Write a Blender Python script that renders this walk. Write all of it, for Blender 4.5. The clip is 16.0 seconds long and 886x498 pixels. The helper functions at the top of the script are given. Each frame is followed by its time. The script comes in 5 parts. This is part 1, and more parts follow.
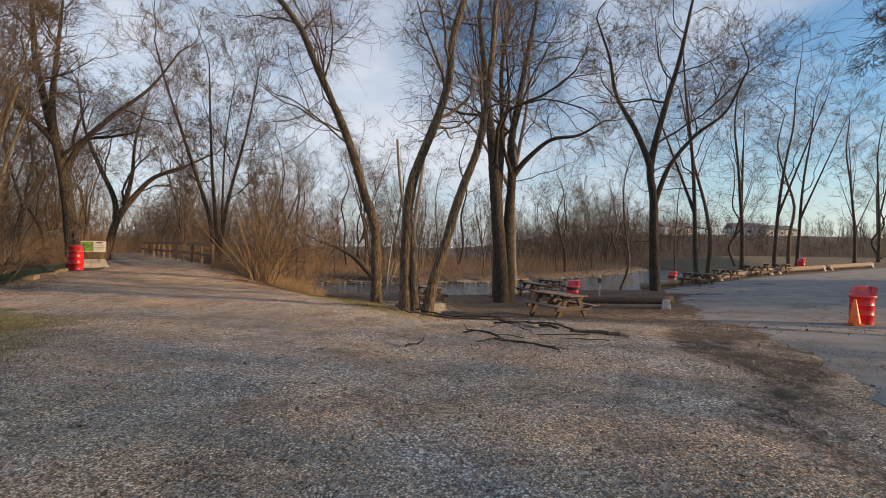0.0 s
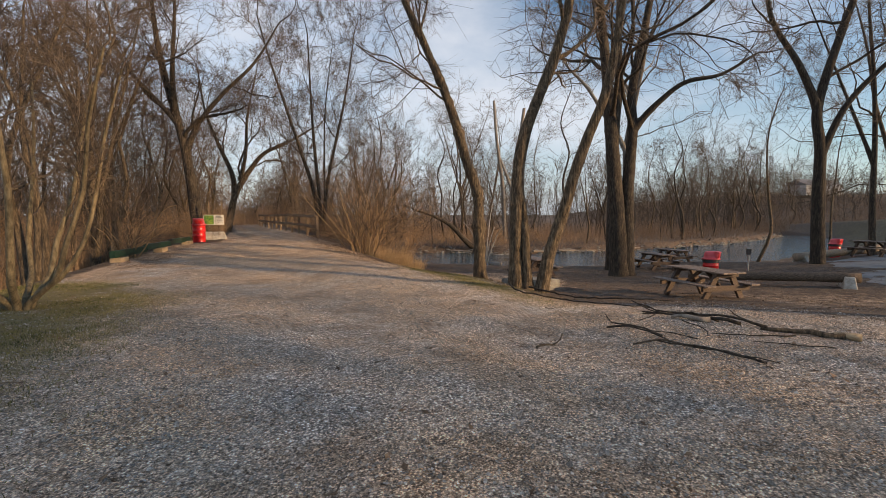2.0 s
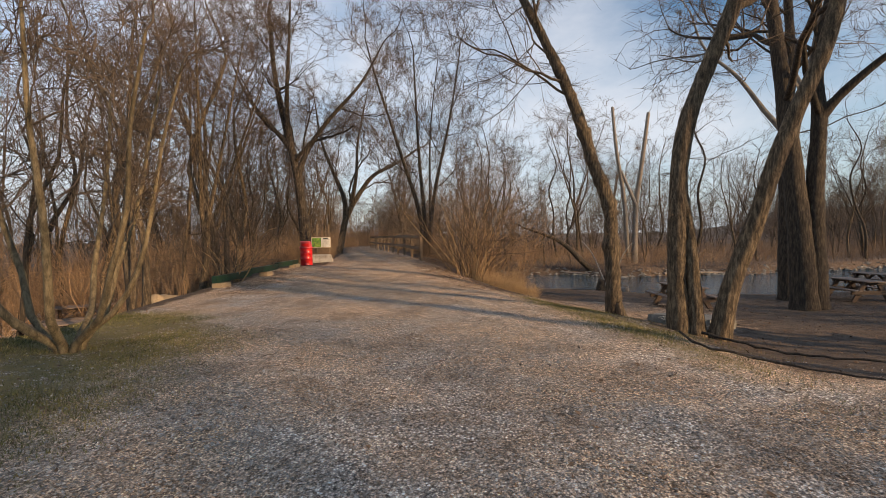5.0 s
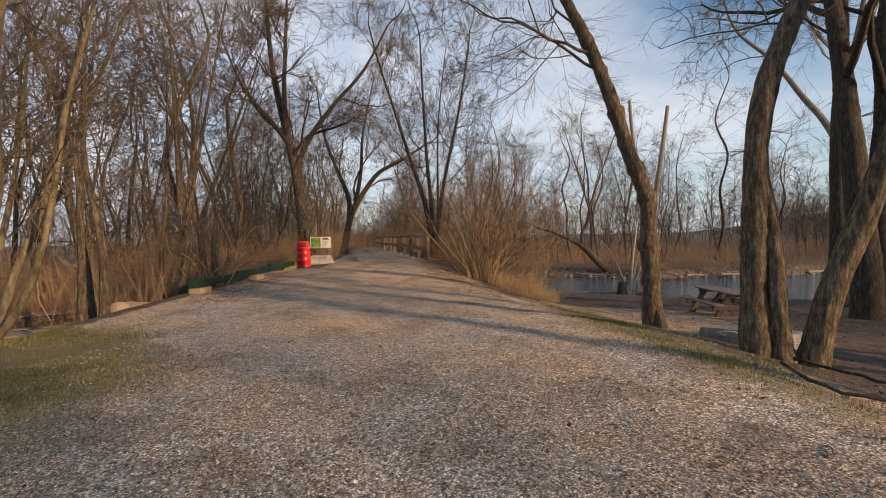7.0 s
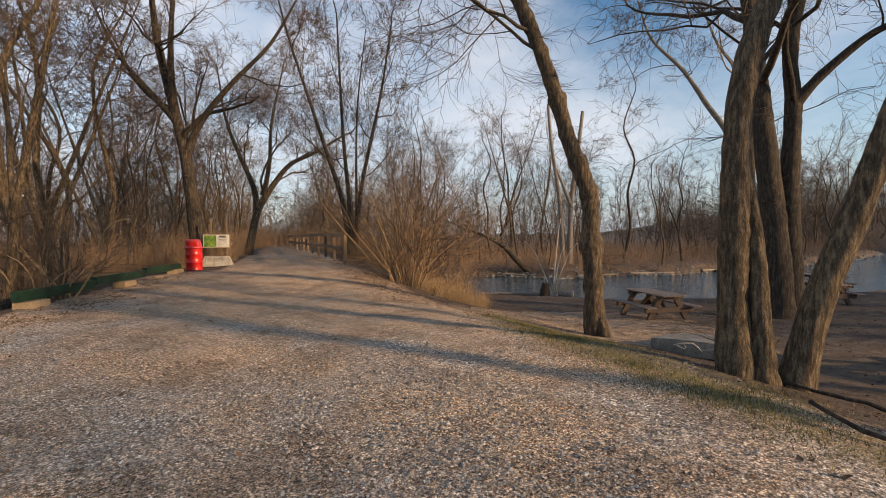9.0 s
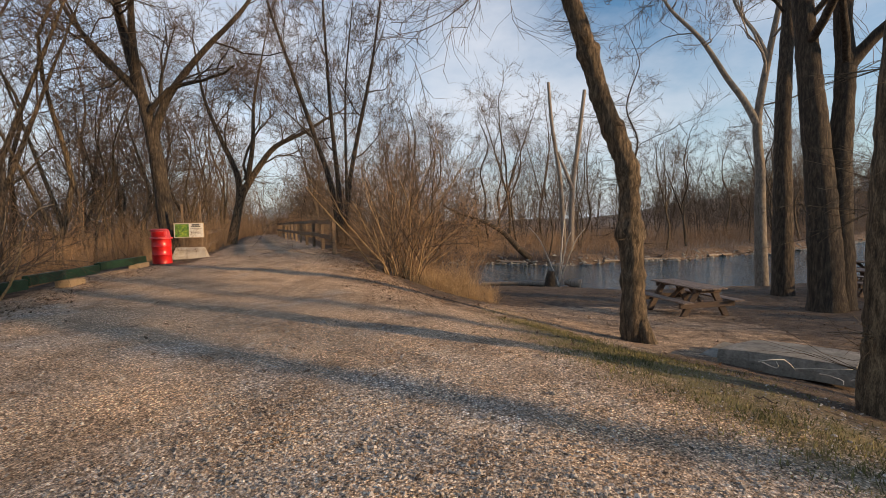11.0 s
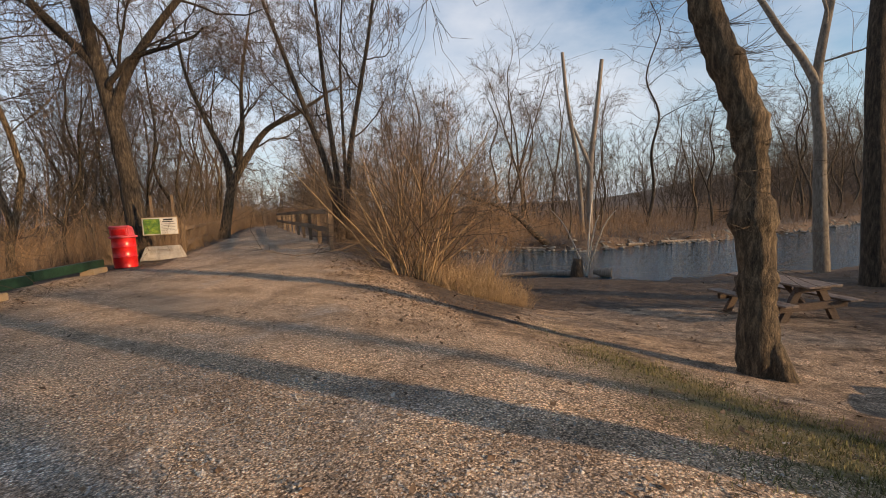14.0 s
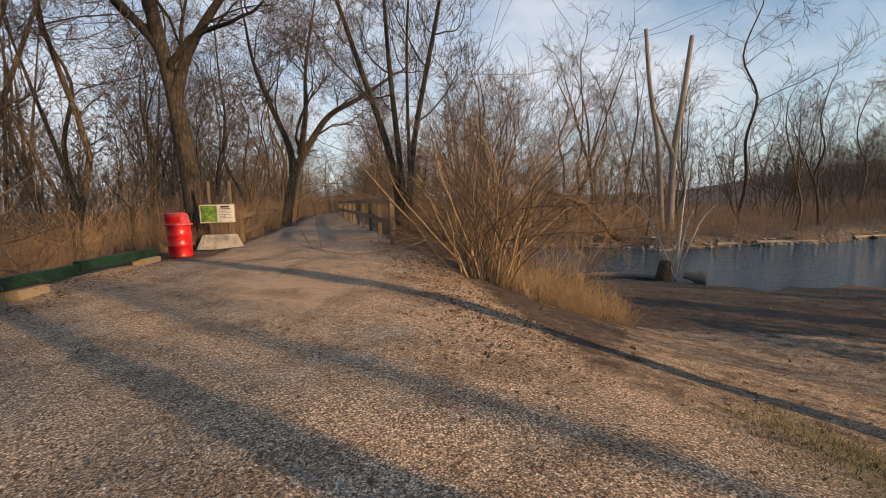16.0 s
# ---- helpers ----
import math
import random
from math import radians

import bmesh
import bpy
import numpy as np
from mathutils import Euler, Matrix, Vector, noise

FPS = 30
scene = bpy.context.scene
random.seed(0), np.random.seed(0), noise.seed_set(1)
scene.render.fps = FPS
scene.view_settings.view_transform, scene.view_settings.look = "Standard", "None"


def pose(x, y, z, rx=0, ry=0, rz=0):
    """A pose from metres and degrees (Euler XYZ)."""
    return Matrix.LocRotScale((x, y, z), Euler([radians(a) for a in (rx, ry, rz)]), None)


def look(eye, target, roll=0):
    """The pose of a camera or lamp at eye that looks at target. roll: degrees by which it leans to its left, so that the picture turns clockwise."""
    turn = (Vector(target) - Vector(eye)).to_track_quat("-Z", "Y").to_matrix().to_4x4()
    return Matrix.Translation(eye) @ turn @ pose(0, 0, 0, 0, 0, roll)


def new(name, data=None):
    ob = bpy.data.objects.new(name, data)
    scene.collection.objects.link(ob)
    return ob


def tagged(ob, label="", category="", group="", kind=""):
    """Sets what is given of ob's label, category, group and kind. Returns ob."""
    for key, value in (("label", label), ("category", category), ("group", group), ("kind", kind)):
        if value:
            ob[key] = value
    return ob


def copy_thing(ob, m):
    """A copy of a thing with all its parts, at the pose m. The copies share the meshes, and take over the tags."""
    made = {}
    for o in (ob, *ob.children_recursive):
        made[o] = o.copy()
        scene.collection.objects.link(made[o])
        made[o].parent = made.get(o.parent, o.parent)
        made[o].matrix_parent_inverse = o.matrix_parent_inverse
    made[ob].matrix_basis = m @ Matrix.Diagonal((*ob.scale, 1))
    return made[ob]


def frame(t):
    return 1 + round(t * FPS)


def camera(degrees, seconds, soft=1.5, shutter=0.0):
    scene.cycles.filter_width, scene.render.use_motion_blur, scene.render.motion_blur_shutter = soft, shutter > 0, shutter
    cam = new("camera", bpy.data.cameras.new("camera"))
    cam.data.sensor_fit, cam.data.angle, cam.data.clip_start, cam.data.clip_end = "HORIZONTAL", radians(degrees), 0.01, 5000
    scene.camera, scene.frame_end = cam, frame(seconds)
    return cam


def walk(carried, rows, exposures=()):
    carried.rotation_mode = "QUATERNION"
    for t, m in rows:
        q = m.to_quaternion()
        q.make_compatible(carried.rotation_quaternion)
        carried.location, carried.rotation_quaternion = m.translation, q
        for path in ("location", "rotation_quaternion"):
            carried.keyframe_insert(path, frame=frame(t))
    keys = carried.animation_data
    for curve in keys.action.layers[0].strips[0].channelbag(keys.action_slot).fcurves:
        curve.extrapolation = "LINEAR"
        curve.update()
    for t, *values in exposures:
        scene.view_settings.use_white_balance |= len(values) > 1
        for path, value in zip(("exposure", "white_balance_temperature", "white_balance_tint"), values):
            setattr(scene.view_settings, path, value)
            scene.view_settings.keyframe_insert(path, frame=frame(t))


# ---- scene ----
cam = camera(90.5, 16.0, soft=0.7)
METRES, EYE, TILT, LEAN, TURN = 13.0, 1.42, 0.0, -1.2, 0.0
ROWS = [
    (0.0, 0.0, 0.0, 0.0, 0.0, 0.0, -0.0),
    (0.5, -0.0145, 0.0283, -0.0002, 3.78, -0.12, 1.1),
    (1.0, -0.0231, 0.0604, -0.0007, 4.68, -0.49, 1.48),
    (1.5, -0.0286, 0.0888, 0.0015, 10.06, -2.66, 1.74),
    (2.0, -0.0399, 0.1156, 0.0028, 12.24, -4.1, 0.97),
    (2.5, -0.0453, 0.1454, 0.0014, 11.22, -2.8, 0.98),
    (3.0, -0.0531, 0.1725, 0.0025, 9.65, -2.67, 0.94),
    (3.5, -0.0702, 0.2012, 0.0036, 14.32, -2.66, 1.01),
    (4.0, -0.0755, 0.2304, 0.0037, 18.79, -1.76, 1.09),
    (4.5, -0.0886, 0.256, 0.0032, 25.07, -1.3, 1.78),
    (7.0, -0.1584, 0.3983, -0.002, 27.43, -1.0, 1.99),
    (7.5, -0.176, 0.4243, -0.0025, 23.88, -1.44, 1.78),
    (8.0, -0.1882, 0.4517, -0.0026, 18.63, -1.43, 1.53),
    (10.5, -0.2568, 0.5962, 0.0003, 16.45, -1.47, 1.73),
    (11.0, -0.2681, 0.6282, -0.0008, 16.24, -3.22, 2.18),
    (11.5, -0.2803, 0.654, 0.0014, 17.79, -3.89, 4.36),
    (12.0, -0.298, 0.6811, 0.0032, 18.97, -4.97, 4.08),
    (12.5, -0.3052, 0.7109, 0.0028, 18.72, -3.38, 3.82),
    (13.0, -0.3162, 0.7385, 0.0022, 18.0, -4.41, 4.04),
    (13.5, -0.3321, 0.7694, 0.0029, 16.08, -6.22, 4.01),
    (14.0, -0.3432, 0.7993, 0.0034, 16.97, -5.11, 3.79),
    (14.5, -0.361, 0.8237, 0.0059, 19.1, -3.88, 4.09),
    (15.0, -0.3784, 0.8496, 0.0087, 20.15, -3.85, 4.46),
    (15.5, -0.3909, 0.8773, 0.0086, 20.49, -3.41, 4.5),
    (16.0, -0.4107, 0.9019, 0.0079, 24.5, -5.95, 2.71),
]
walk(cam, [(t, pose(0, 0, EYE, TILT, LEAN, TURN) @ pose(METRES * x, METRES * y, METRES * z, 90 + pitch, roll, yaw)) for t, x, y, z, yaw, pitch, roll in ROWS])

# ---- light and sky ----
SUN_FROM = Vector((1.0, -0.17, 0.26)).normalized()
world = bpy.data.worlds.new("sky")
scene.world = world
world.use_nodes = True
wn, wl = world.node_tree.nodes, world.node_tree.links
wn.clear()
wout = wn.new("ShaderNodeOutputWorld")
wbg = wn.new("ShaderNodeBackground")
wsky = wn.new("ShaderNodeTexSky")
wsky.sky_type = "NISHITA"
wsky.sun_disc = False
wsky.sun_elevation = math.asin(SUN_FROM.z)
wsky.sun_rotation = math.atan2(SUN_FROM.x, SUN_FROM.y)
wsky.air_density, wsky.dust_density, wsky.ozone_density = 1.2, 0.5, 3.0
wtc = wn.new("ShaderNodeTexCoord")
wmap = wn.new("ShaderNodeMapping")
wmap.inputs["Scale"].default_value = (1.0, 1.0, 2.2)
wnoise = wn.new("ShaderNodeTexNoise")
wnoise.inputs["Scale"].default_value = 1.5
wnoise.inputs["Detail"].default_value = 7
wnoise.inputs["Roughness"].default_value = 0.55
wramp = wn.new("ShaderNodeValToRGB")
wramp.color_ramp.elements[0].position, wramp.color_ramp.elements[1].position = 0.43, 0.68
wmix = wn.new("ShaderNodeMix")
wmix.data_type = "RGBA"
wmix.inputs["B"].default_value = (7.4, 7.5, 8.0, 1)
wdim = wn.new("ShaderNodeMath")
wdim.operation = "MULTIPLY"
wdim.inputs[1].default_value = 0.8
wl.new(wtc.outputs["Generated"], wmap.inputs["Vector"])
wl.new(wmap.outputs["Vector"], wnoise.inputs["Vector"])
wthin = wn.new("ShaderNodeMath")  # the cloud thins out to the east
wthin.operation = "MULTIPLY_ADD"
wthin.inputs[1].default_value = -0.18
wl.new(wnoise.outputs["Fac"], wthin.inputs[2])
wl.new(wthin.outputs[0], wramp.inputs["Fac"])
wl.new(wramp.outputs["Color"], wdim.inputs[0])
wl.new(wdim.outputs[0], wmix.inputs["Factor"])
wtint = wn.new("ShaderNodeHueSaturation")
wtint.inputs["Saturation"].default_value, wtint.inputs["Value"].default_value = 1.12, 1.45
wl.new(wsky.outputs["Color"], wtint.inputs["Color"])
wl.new(wtint.outputs["Color"], wmix.inputs["A"])
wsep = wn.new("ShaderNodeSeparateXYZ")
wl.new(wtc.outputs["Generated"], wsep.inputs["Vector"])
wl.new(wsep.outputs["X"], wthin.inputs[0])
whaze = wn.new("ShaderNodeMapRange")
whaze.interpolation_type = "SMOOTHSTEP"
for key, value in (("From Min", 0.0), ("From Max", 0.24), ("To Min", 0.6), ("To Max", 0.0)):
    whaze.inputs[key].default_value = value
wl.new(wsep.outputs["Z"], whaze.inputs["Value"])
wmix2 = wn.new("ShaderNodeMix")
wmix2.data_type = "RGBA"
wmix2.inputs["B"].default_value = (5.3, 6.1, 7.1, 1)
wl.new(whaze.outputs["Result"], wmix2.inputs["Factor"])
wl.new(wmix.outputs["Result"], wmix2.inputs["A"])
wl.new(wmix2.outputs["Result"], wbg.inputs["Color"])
wbg.inputs["Strength"].default_value = 0.098
wl.new(wbg.outputs["Background"], wout.inputs["Surface"])
sun = new("sun", bpy.data.lights.new("sun", "SUN"))
sun.data.energy, sun.data.angle, sun.data.color = 5.0, radians(0.9), (1.0, 0.66, 0.36)
sun.matrix_world = look(SUN_FROM * 100, (0, 0, 0))
scene.view_settings.exposure = 0.24

# ---- materials ----


def material(name, rough=0.85, metal=0.0):
    m = bpy.data.materials.new(name)
    m.use_nodes = True
    b = m.node_tree.nodes["Principled BSDF"]
    b.inputs["Roughness"].default_value, b.inputs["Metallic"].default_value = rough, metal
    return m, m.node_tree.nodes, m.node_tree.links, b


def ramp(nodes, stops):
    r = nodes.new("ShaderNodeValToRGB")
    el = r.color_ramp.elements
    while len(el) < len(stops):
        el.new(0.5)
    for e, (p, c) in zip(el, stops):
        e.position, e.color = p, (*c, 1)
    return r


def noise_node(nodes, links, scale, detail=4, rough=0.6, vec=None):
    n = nodes.new("ShaderNodeTexNoise")
    n.inputs["Scale"].default_value, n.inputs["Detail"].default_value, n.inputs["Roughness"].default_value = scale, detail, rough
    if vec:
        links.new(vec, n.inputs["Vector"])
    return n


def mottled(name, dark, mid, light, scale=6.0, rough=0.85, bump=0.3, stretch=(1, 1, 1), metal=0.0, spread=0.25, fine=8.0):
    """A surface of one stuff: coarse stains, fine grain, a shade of its own for every object, and relief."""
    m, n, l, b = material(name, rough, metal)
    tc, mp = n.new("ShaderNodeTexCoord"), n.new("ShaderNodeMapping")
    mp.inputs["Scale"].default_value = stretch
    l.new(tc.outputs["Object"], mp.inputs["Vector"])
    a = noise_node(n, l, scale, 6, 0.65, mp.outputs["Vector"])
    c = noise_node(n, l, scale * fine, 3, 0.6, mp.outputs["Vector"])
    mix = n.new("ShaderNodeMath")
    mix.operation = "MULTIPLY_ADD"
    mix.inputs[1].default_value = 0.35
    l.new(c.outputs["Fac"], mix.inputs[0])
    sub = n.new("ShaderNodeMath")
    sub.operation = "SUBTRACT"
    sub.inputs[1].default_value = 0.17
    l.new(a.outputs["Fac"], sub.inputs[0])
    l.new(sub.outputs[0], mix.inputs[2])
    r = ramp(n, [(0.3, dark), (0.5, mid), (0.72, light)])
    l.new(mix.outputs[0], r.inputs["Fac"])
    info, hsv = n.new("ShaderNodeObjectInfo"), n.new("ShaderNodeHueSaturation")
    rng_map = n.new("ShaderNodeMapRange")
    rng_map.inputs["To Min"].default_value, rng_map.inputs["To Max"].default_value = 1 - spread, 1 + spread
    l.new(info.outputs["Random"], rng_map.inputs["Value"])
    l.new(rng_map.outputs["Result"], hsv.inputs["Value"])
    l.new(r.outputs["Color"], hsv.inputs["Color"])
    l.new(hsv.outputs["Color"], b.inputs["Base Color"])
    bp = n.new("ShaderNodeBump")
    bp.inputs["Strength"].default_value, bp.inputs["Distance"].default_value = bump, 0.032 if bump >= 0.8 else 0.02
    l.new(mix.outputs[0], bp.inputs["Height"])
    l.new(bp.outputs["Normal"], b.inputs["Normal"])
    return m


BARK = mottled("bark", (0.016, 0.012, 0.008), (0.08, 0.06, 0.039), (0.24, 0.18, 0.115), 5, 0.95, 1.0, (4, 4, 0.9), spread=0.12)
BARK_RIDGE = mottled("ridged tan bark", (0.016, 0.012, 0.007), (0.098, 0.072, 0.045), (0.31, 0.235, 0.148), 6, 0.95, 1.0, (4, 4, 0.8), spread=0.08)
BIRCH = mottled("pale sapling bark", (0.3, 0.27, 0.23), (0.48, 0.44, 0.38), (0.6, 0.56, 0.5), 9, 0.85, 0.2, (2, 2, 5))
BARK_DARK = mottled("dark bark", (0.013, 0.01, 0.008), (0.045, 0.035, 0.025), (0.125, 0.097, 0.068), 5, 0.95, 0.8, (4, 4, 0.8), spread=0.2)
BARK_PALE = mottled("pale bare wood", (0.12, 0.1, 0.08), (0.25, 0.21, 0.17), (0.38, 0.33, 0.275), 4, 0.9, 0.4, (4, 4, 0.6), spread=0.15)
TWIG = mottled("twig bark", (0.048, 0.035, 0.024), (0.11, 0.08, 0.055), (0.18, 0.135, 0.092), 8, 0.9, 0.1, spread=0.25)
BRUSH = mottled("dry brush", (0.13, 0.08, 0.043), (0.3, 0.19, 0.105), (0.46, 0.31, 0.18), 3, 0.9, 0.1, spread=0.3)
SHRUB = mottled("shrub stems", (0.12, 0.08, 0.042), (0.3, 0.205, 0.11), (0.47, 0.34, 0.2), 6, 0.85, 0.2, (2, 2, 0.8), spread=0.2)
REED = mottled("dry grass stalks", (0.2, 0.13, 0.07), (0.4, 0.28, 0.15), (0.55, 0.41, 0.24), 6, 0.85, 0.1, spread=0.2)
OLDWOOD = mottled("weathered table timber", (0.03, 0.019, 0.013), (0.075, 0.048, 0.033), (0.16, 0.11, 0.08), 9, 0.75, 0.3, (1, 14, 14), spread=0.3)
TABLETOP = mottled("worn grey timber", (0.08, 0.055, 0.042), (0.19, 0.14, 0.108), (0.33, 0.26, 0.205), 9, 0.7, 0.3, (1, 14, 14), spread=0.2)
RAILWOOD = mottled("weathered rail timber", (0.09, 0.06, 0.04), (0.21, 0.145, 0.09), (0.33, 0.24, 0.15), 8, 0.85, 0.4, (1, 10, 10), spread=0.2)
LOGWOOD = mottled("peeled grey log", (0.12, 0.09, 0.065), (0.27, 0.21, 0.15), (0.42, 0.34, 0.25), 6, 0.85, 0.5, (0.8, 7, 7), spread=0.2)
LUMBER = mottled("new yellow lumber", (0.26, 0.19, 0.11), (0.39, 0.29, 0.175), (0.5, 0.39, 0.25), 7, 0.8, 0.2, (1, 8, 8), spread=0.1)
GREENPAINT = mottled("dark green painted timber", (0.006, 0.022, 0.012), (0.012, 0.045, 0.024), (0.025, 0.075, 0.04), 5, 0.5, 0.15, spread=0.1)
CONCRETE = mottled("cast concrete", (0.25, 0.22, 0.18), (0.4, 0.36, 0.3), (0.54, 0.5, 0.43), 5, 0.9, 0.3, spread=0.1)
SLAB = mottled("grey stone slab", (0.11, 0.105, 0.09), (0.2, 0.19, 0.165), (0.31, 0.295, 0.26), 4, 0.9, 0.4, spread=0.1)
REDPAINT = mottled("red painted steel", (0.4, 0.01, 0.012), (0.6, 0.014, 0.016), (0.7, 0.03, 0.028), 4, 0.32, 0.06, spread=0.06)
REDPLASTIC = mottled("sun-faded red plastic", (0.48, 0.05, 0.06), (0.62, 0.075, 0.09), (0.7, 0.12, 0.13), 4, 0.45, 0.06, spread=0.06)
BLACKBAND = mottled("black plastic band", (0.012, 0.012, 0.014), (0.022, 0.022, 0.026), (0.04, 0.04, 0.045), 5, 0.6, 0.1)
ORANGE = mottled("orange cone plastic", (0.62, 0.1, 0.01), (0.78, 0.15, 0.02), (0.85, 0.2, 0.04), 6, 0.5, 0.1)
WHITEBOARD = mottled("white printed board", (0.62, 0.6, 0.53), (0.74, 0.72, 0.65), (0.8, 0.78, 0.72), 3, 0.5, 0.03)
SIGNGREEN = mottled("green printed picture", (0.02, 0.07, 0.03), (0.12, 0.26, 0.035), (0.42, 0.52, 0.07), 7, 0.5, 0.03)
SIGNINK = mottled("dark print", (0.02, 0.025, 0.02), (0.035, 0.04, 0.035), (0.06, 0.06, 0.05), 6, 0.6, 0.02)
PEBBLE = mottled("crushed limestone", (0.12, 0.105, 0.09), (0.3, 0.27, 0.235), (0.52, 0.475, 0.42), 14, 0.9, 0.2)
LEAF = mottled("dead leaves", (0.06, 0.035, 0.02), (0.15, 0.09, 0.05), (0.3, 0.2, 0.115), 5, 0.85, 0.1)
GRASS = mottled("short winter grass", (0.055, 0.06, 0.017), (0.14, 0.13, 0.042), (0.3, 0.245, 0.105), 2, 0.8, 0.1)
STEEL = mottled("galvanised steel", (0.2, 0.2, 0.2), (0.32, 0.32, 0.32), (0.42, 0.42, 0.42), 8, 0.45, 0.05, metal=0.8)
SIDING = mottled("pale house siding", (0.5, 0.5, 0.5), (0.62, 0.62, 0.62), (0.72, 0.72, 0.72), 2, 0.8, 0.05)
ROOFING = mottled("grey roof shingle", (0.08, 0.08, 0.085), (0.13, 0.13, 0.14), (0.18, 0.18, 0.19), 3, 0.9, 0.1)
GLASSDARK = mottled("dark window glass", (0.02, 0.022, 0.026), (0.03, 0.032, 0.036), (0.04, 0.042, 0.05), 3, 0.1, 0.0)
ASPHALT = mottled("old grey asphalt", (0.17, 0.165, 0.16), (0.27, 0.262, 0.255), (0.36, 0.35, 0.34), 1.2, 0.9, 0.25, fine=40)

# pebbles and leaves differ one by one
for mm in (PEBBLE, LEAF, GRASS):
    nt = mm.node_tree
    geo = nt.nodes.new("ShaderNodeNewGeometry")
    hs = next(k for k in nt.nodes if k.type == "HUE_SAT")
    mr = next(k for k in nt.nodes if k.type == "MAP_RANGE")
    nt.links.new(geo.outputs["Random Per Island"], mr.inputs["Value"])
    mr.inputs["To Min"].default_value, mr.inputs["To Max"].default_value = 0.45, 1.55

# water: dark river with small ripples
WATER, n_, l_, b_ = material("river water", 0.05)
b_.inputs["Base Color"].default_value = (0.016, 0.046, 0.07, 1)
b_.inputs["IOR"].default_value = 1.33
tc_ = n_.new("ShaderNodeTexCoord")
mp_ = n_.new("ShaderNodeMapping")
mp_.inputs["Scale"].default_value = (0.7, 2.4, 1)
l_.new(tc_.outputs["Object"], mp_.inputs["Vector"])
w1, w2 = noise_node(n_, l_, 1.3, 5, 0.6, mp_.outputs["Vector"]), noise_node(n_, l_, 7, 3, 0.6, mp_.outputs["Vector"])
ad_ = n_.new("ShaderNodeMath")
ad_.operation = "MULTIPLY_ADD"
ad_.inputs[1].default_value = 0.3
l_.new(w2.outputs["Fac"], ad_.inputs[0])
l_.new(w1.outputs["Fac"], ad_.inputs[2])
bp_ = n_.new("ShaderNodeBump")
bp_.inputs["Strength"].default_value, bp_.inputs["Distance"].default_value = 1.0, 0.05
l_.new(ad_.outputs[0], bp_.inputs["Height"])
l_.new(bp_.outputs["Normal"], b_.inputs["Normal"])

# ground: gravel, trodden soil with leaf litter, and short grass, mixed by the zones of the plan
GROUND, n_, l_, b_ = material("park ground", 0.95)
zone_ = n_.new("ShaderNodeVertexColor")
zone_.layer_name = "zone"
sep_ = n_.new("ShaderNodeSeparateColor")
l_.new(zone_.outputs["Color"], sep_.inputs["Color"])
tc_ = n_.new("ShaderNodeTexCoord")
big_ = noise_node(n_, l_, 0.55, 6, 0.6, tc_.outputs["Object"])
mid_ = noise_node(n_, l_, 3.5, 6, 0.7, tc_.outputs["Object"])
fine_ = noise_node(n_, l_, 55, 3, 0.7, tc_.outputs["Object"])
vor_ = n_.new("ShaderNodeTexVoronoi")
vor_.inputs["Scale"].default_value = 55
l_.new(tc_.outputs["Object"], vor_.inputs["Vector"])
stone_ = ramp(n_, [(0.1, (0.09, 0.078, 0.068)), (0.35, (0.29, 0.255, 0.22)), (0.6, (0.53, 0.48, 0.42)), (0.9, (0.95, 0.9, 0.83))])
l_.new(vor_.outputs["Color"], stone_.inputs["Fac"])
tan_ = ramp(n_, [(0.3, (0.2, 0.128, 0.078)), (0.5, (0.5, 0.33, 0.2)), (0.7, (0.7, 0.505, 0.335))])
l_.new(fine_.outputs["Fac"], tan_.inputs["Fac"])
soil_ = ramp(n_, [(0.3, (0.05, 0.034, 0.023)), (0.52, (0.115, 0.08, 0.055)), (0.75, (0.23, 0.165, 0.112))])
l_.new(mid_.outputs["Fac"], soil_.inputs["Fac"])
turf_ = ramp(n_, [(0.3, (0.065, 0.06, 0.02)), (0.5, (0.15, 0.132, 0.048)), (0.72, (0.3, 0.235, 0.115))])
l_.new(mid_.outputs["Fac"], turf_.inputs["Fac"])


def soften(sock, noisy, amount, lo, hi):
    """A zone's edge, broken up by noise."""
    m = n_.new("ShaderNodeMath")
    m.operation = "MULTIPLY_ADD"
    m.inputs[1].default_value = amount
    l_.new(noisy, m.inputs[0])
    l_.new(sock, m.inputs[2])
    r = n_.new("ShaderNodeMapRange")
    r.inputs["From Min"].default_value, r.inputs["From Max"].default_value = lo + amount / 2, hi + amount / 2
    l_.new(m.outputs[0], r.inputs["Value"])
    return r.outputs["Result"]


def blend(fac, a, b):
    m = n_.new("ShaderNodeMix")
    m.data_type = "RGBA"
    l_.new(fac, m.inputs["Factor"])
    l_.new(a, m.inputs["A"])
    l_.new(b, m.inputs["B"])
    return m.outputs["Result"]


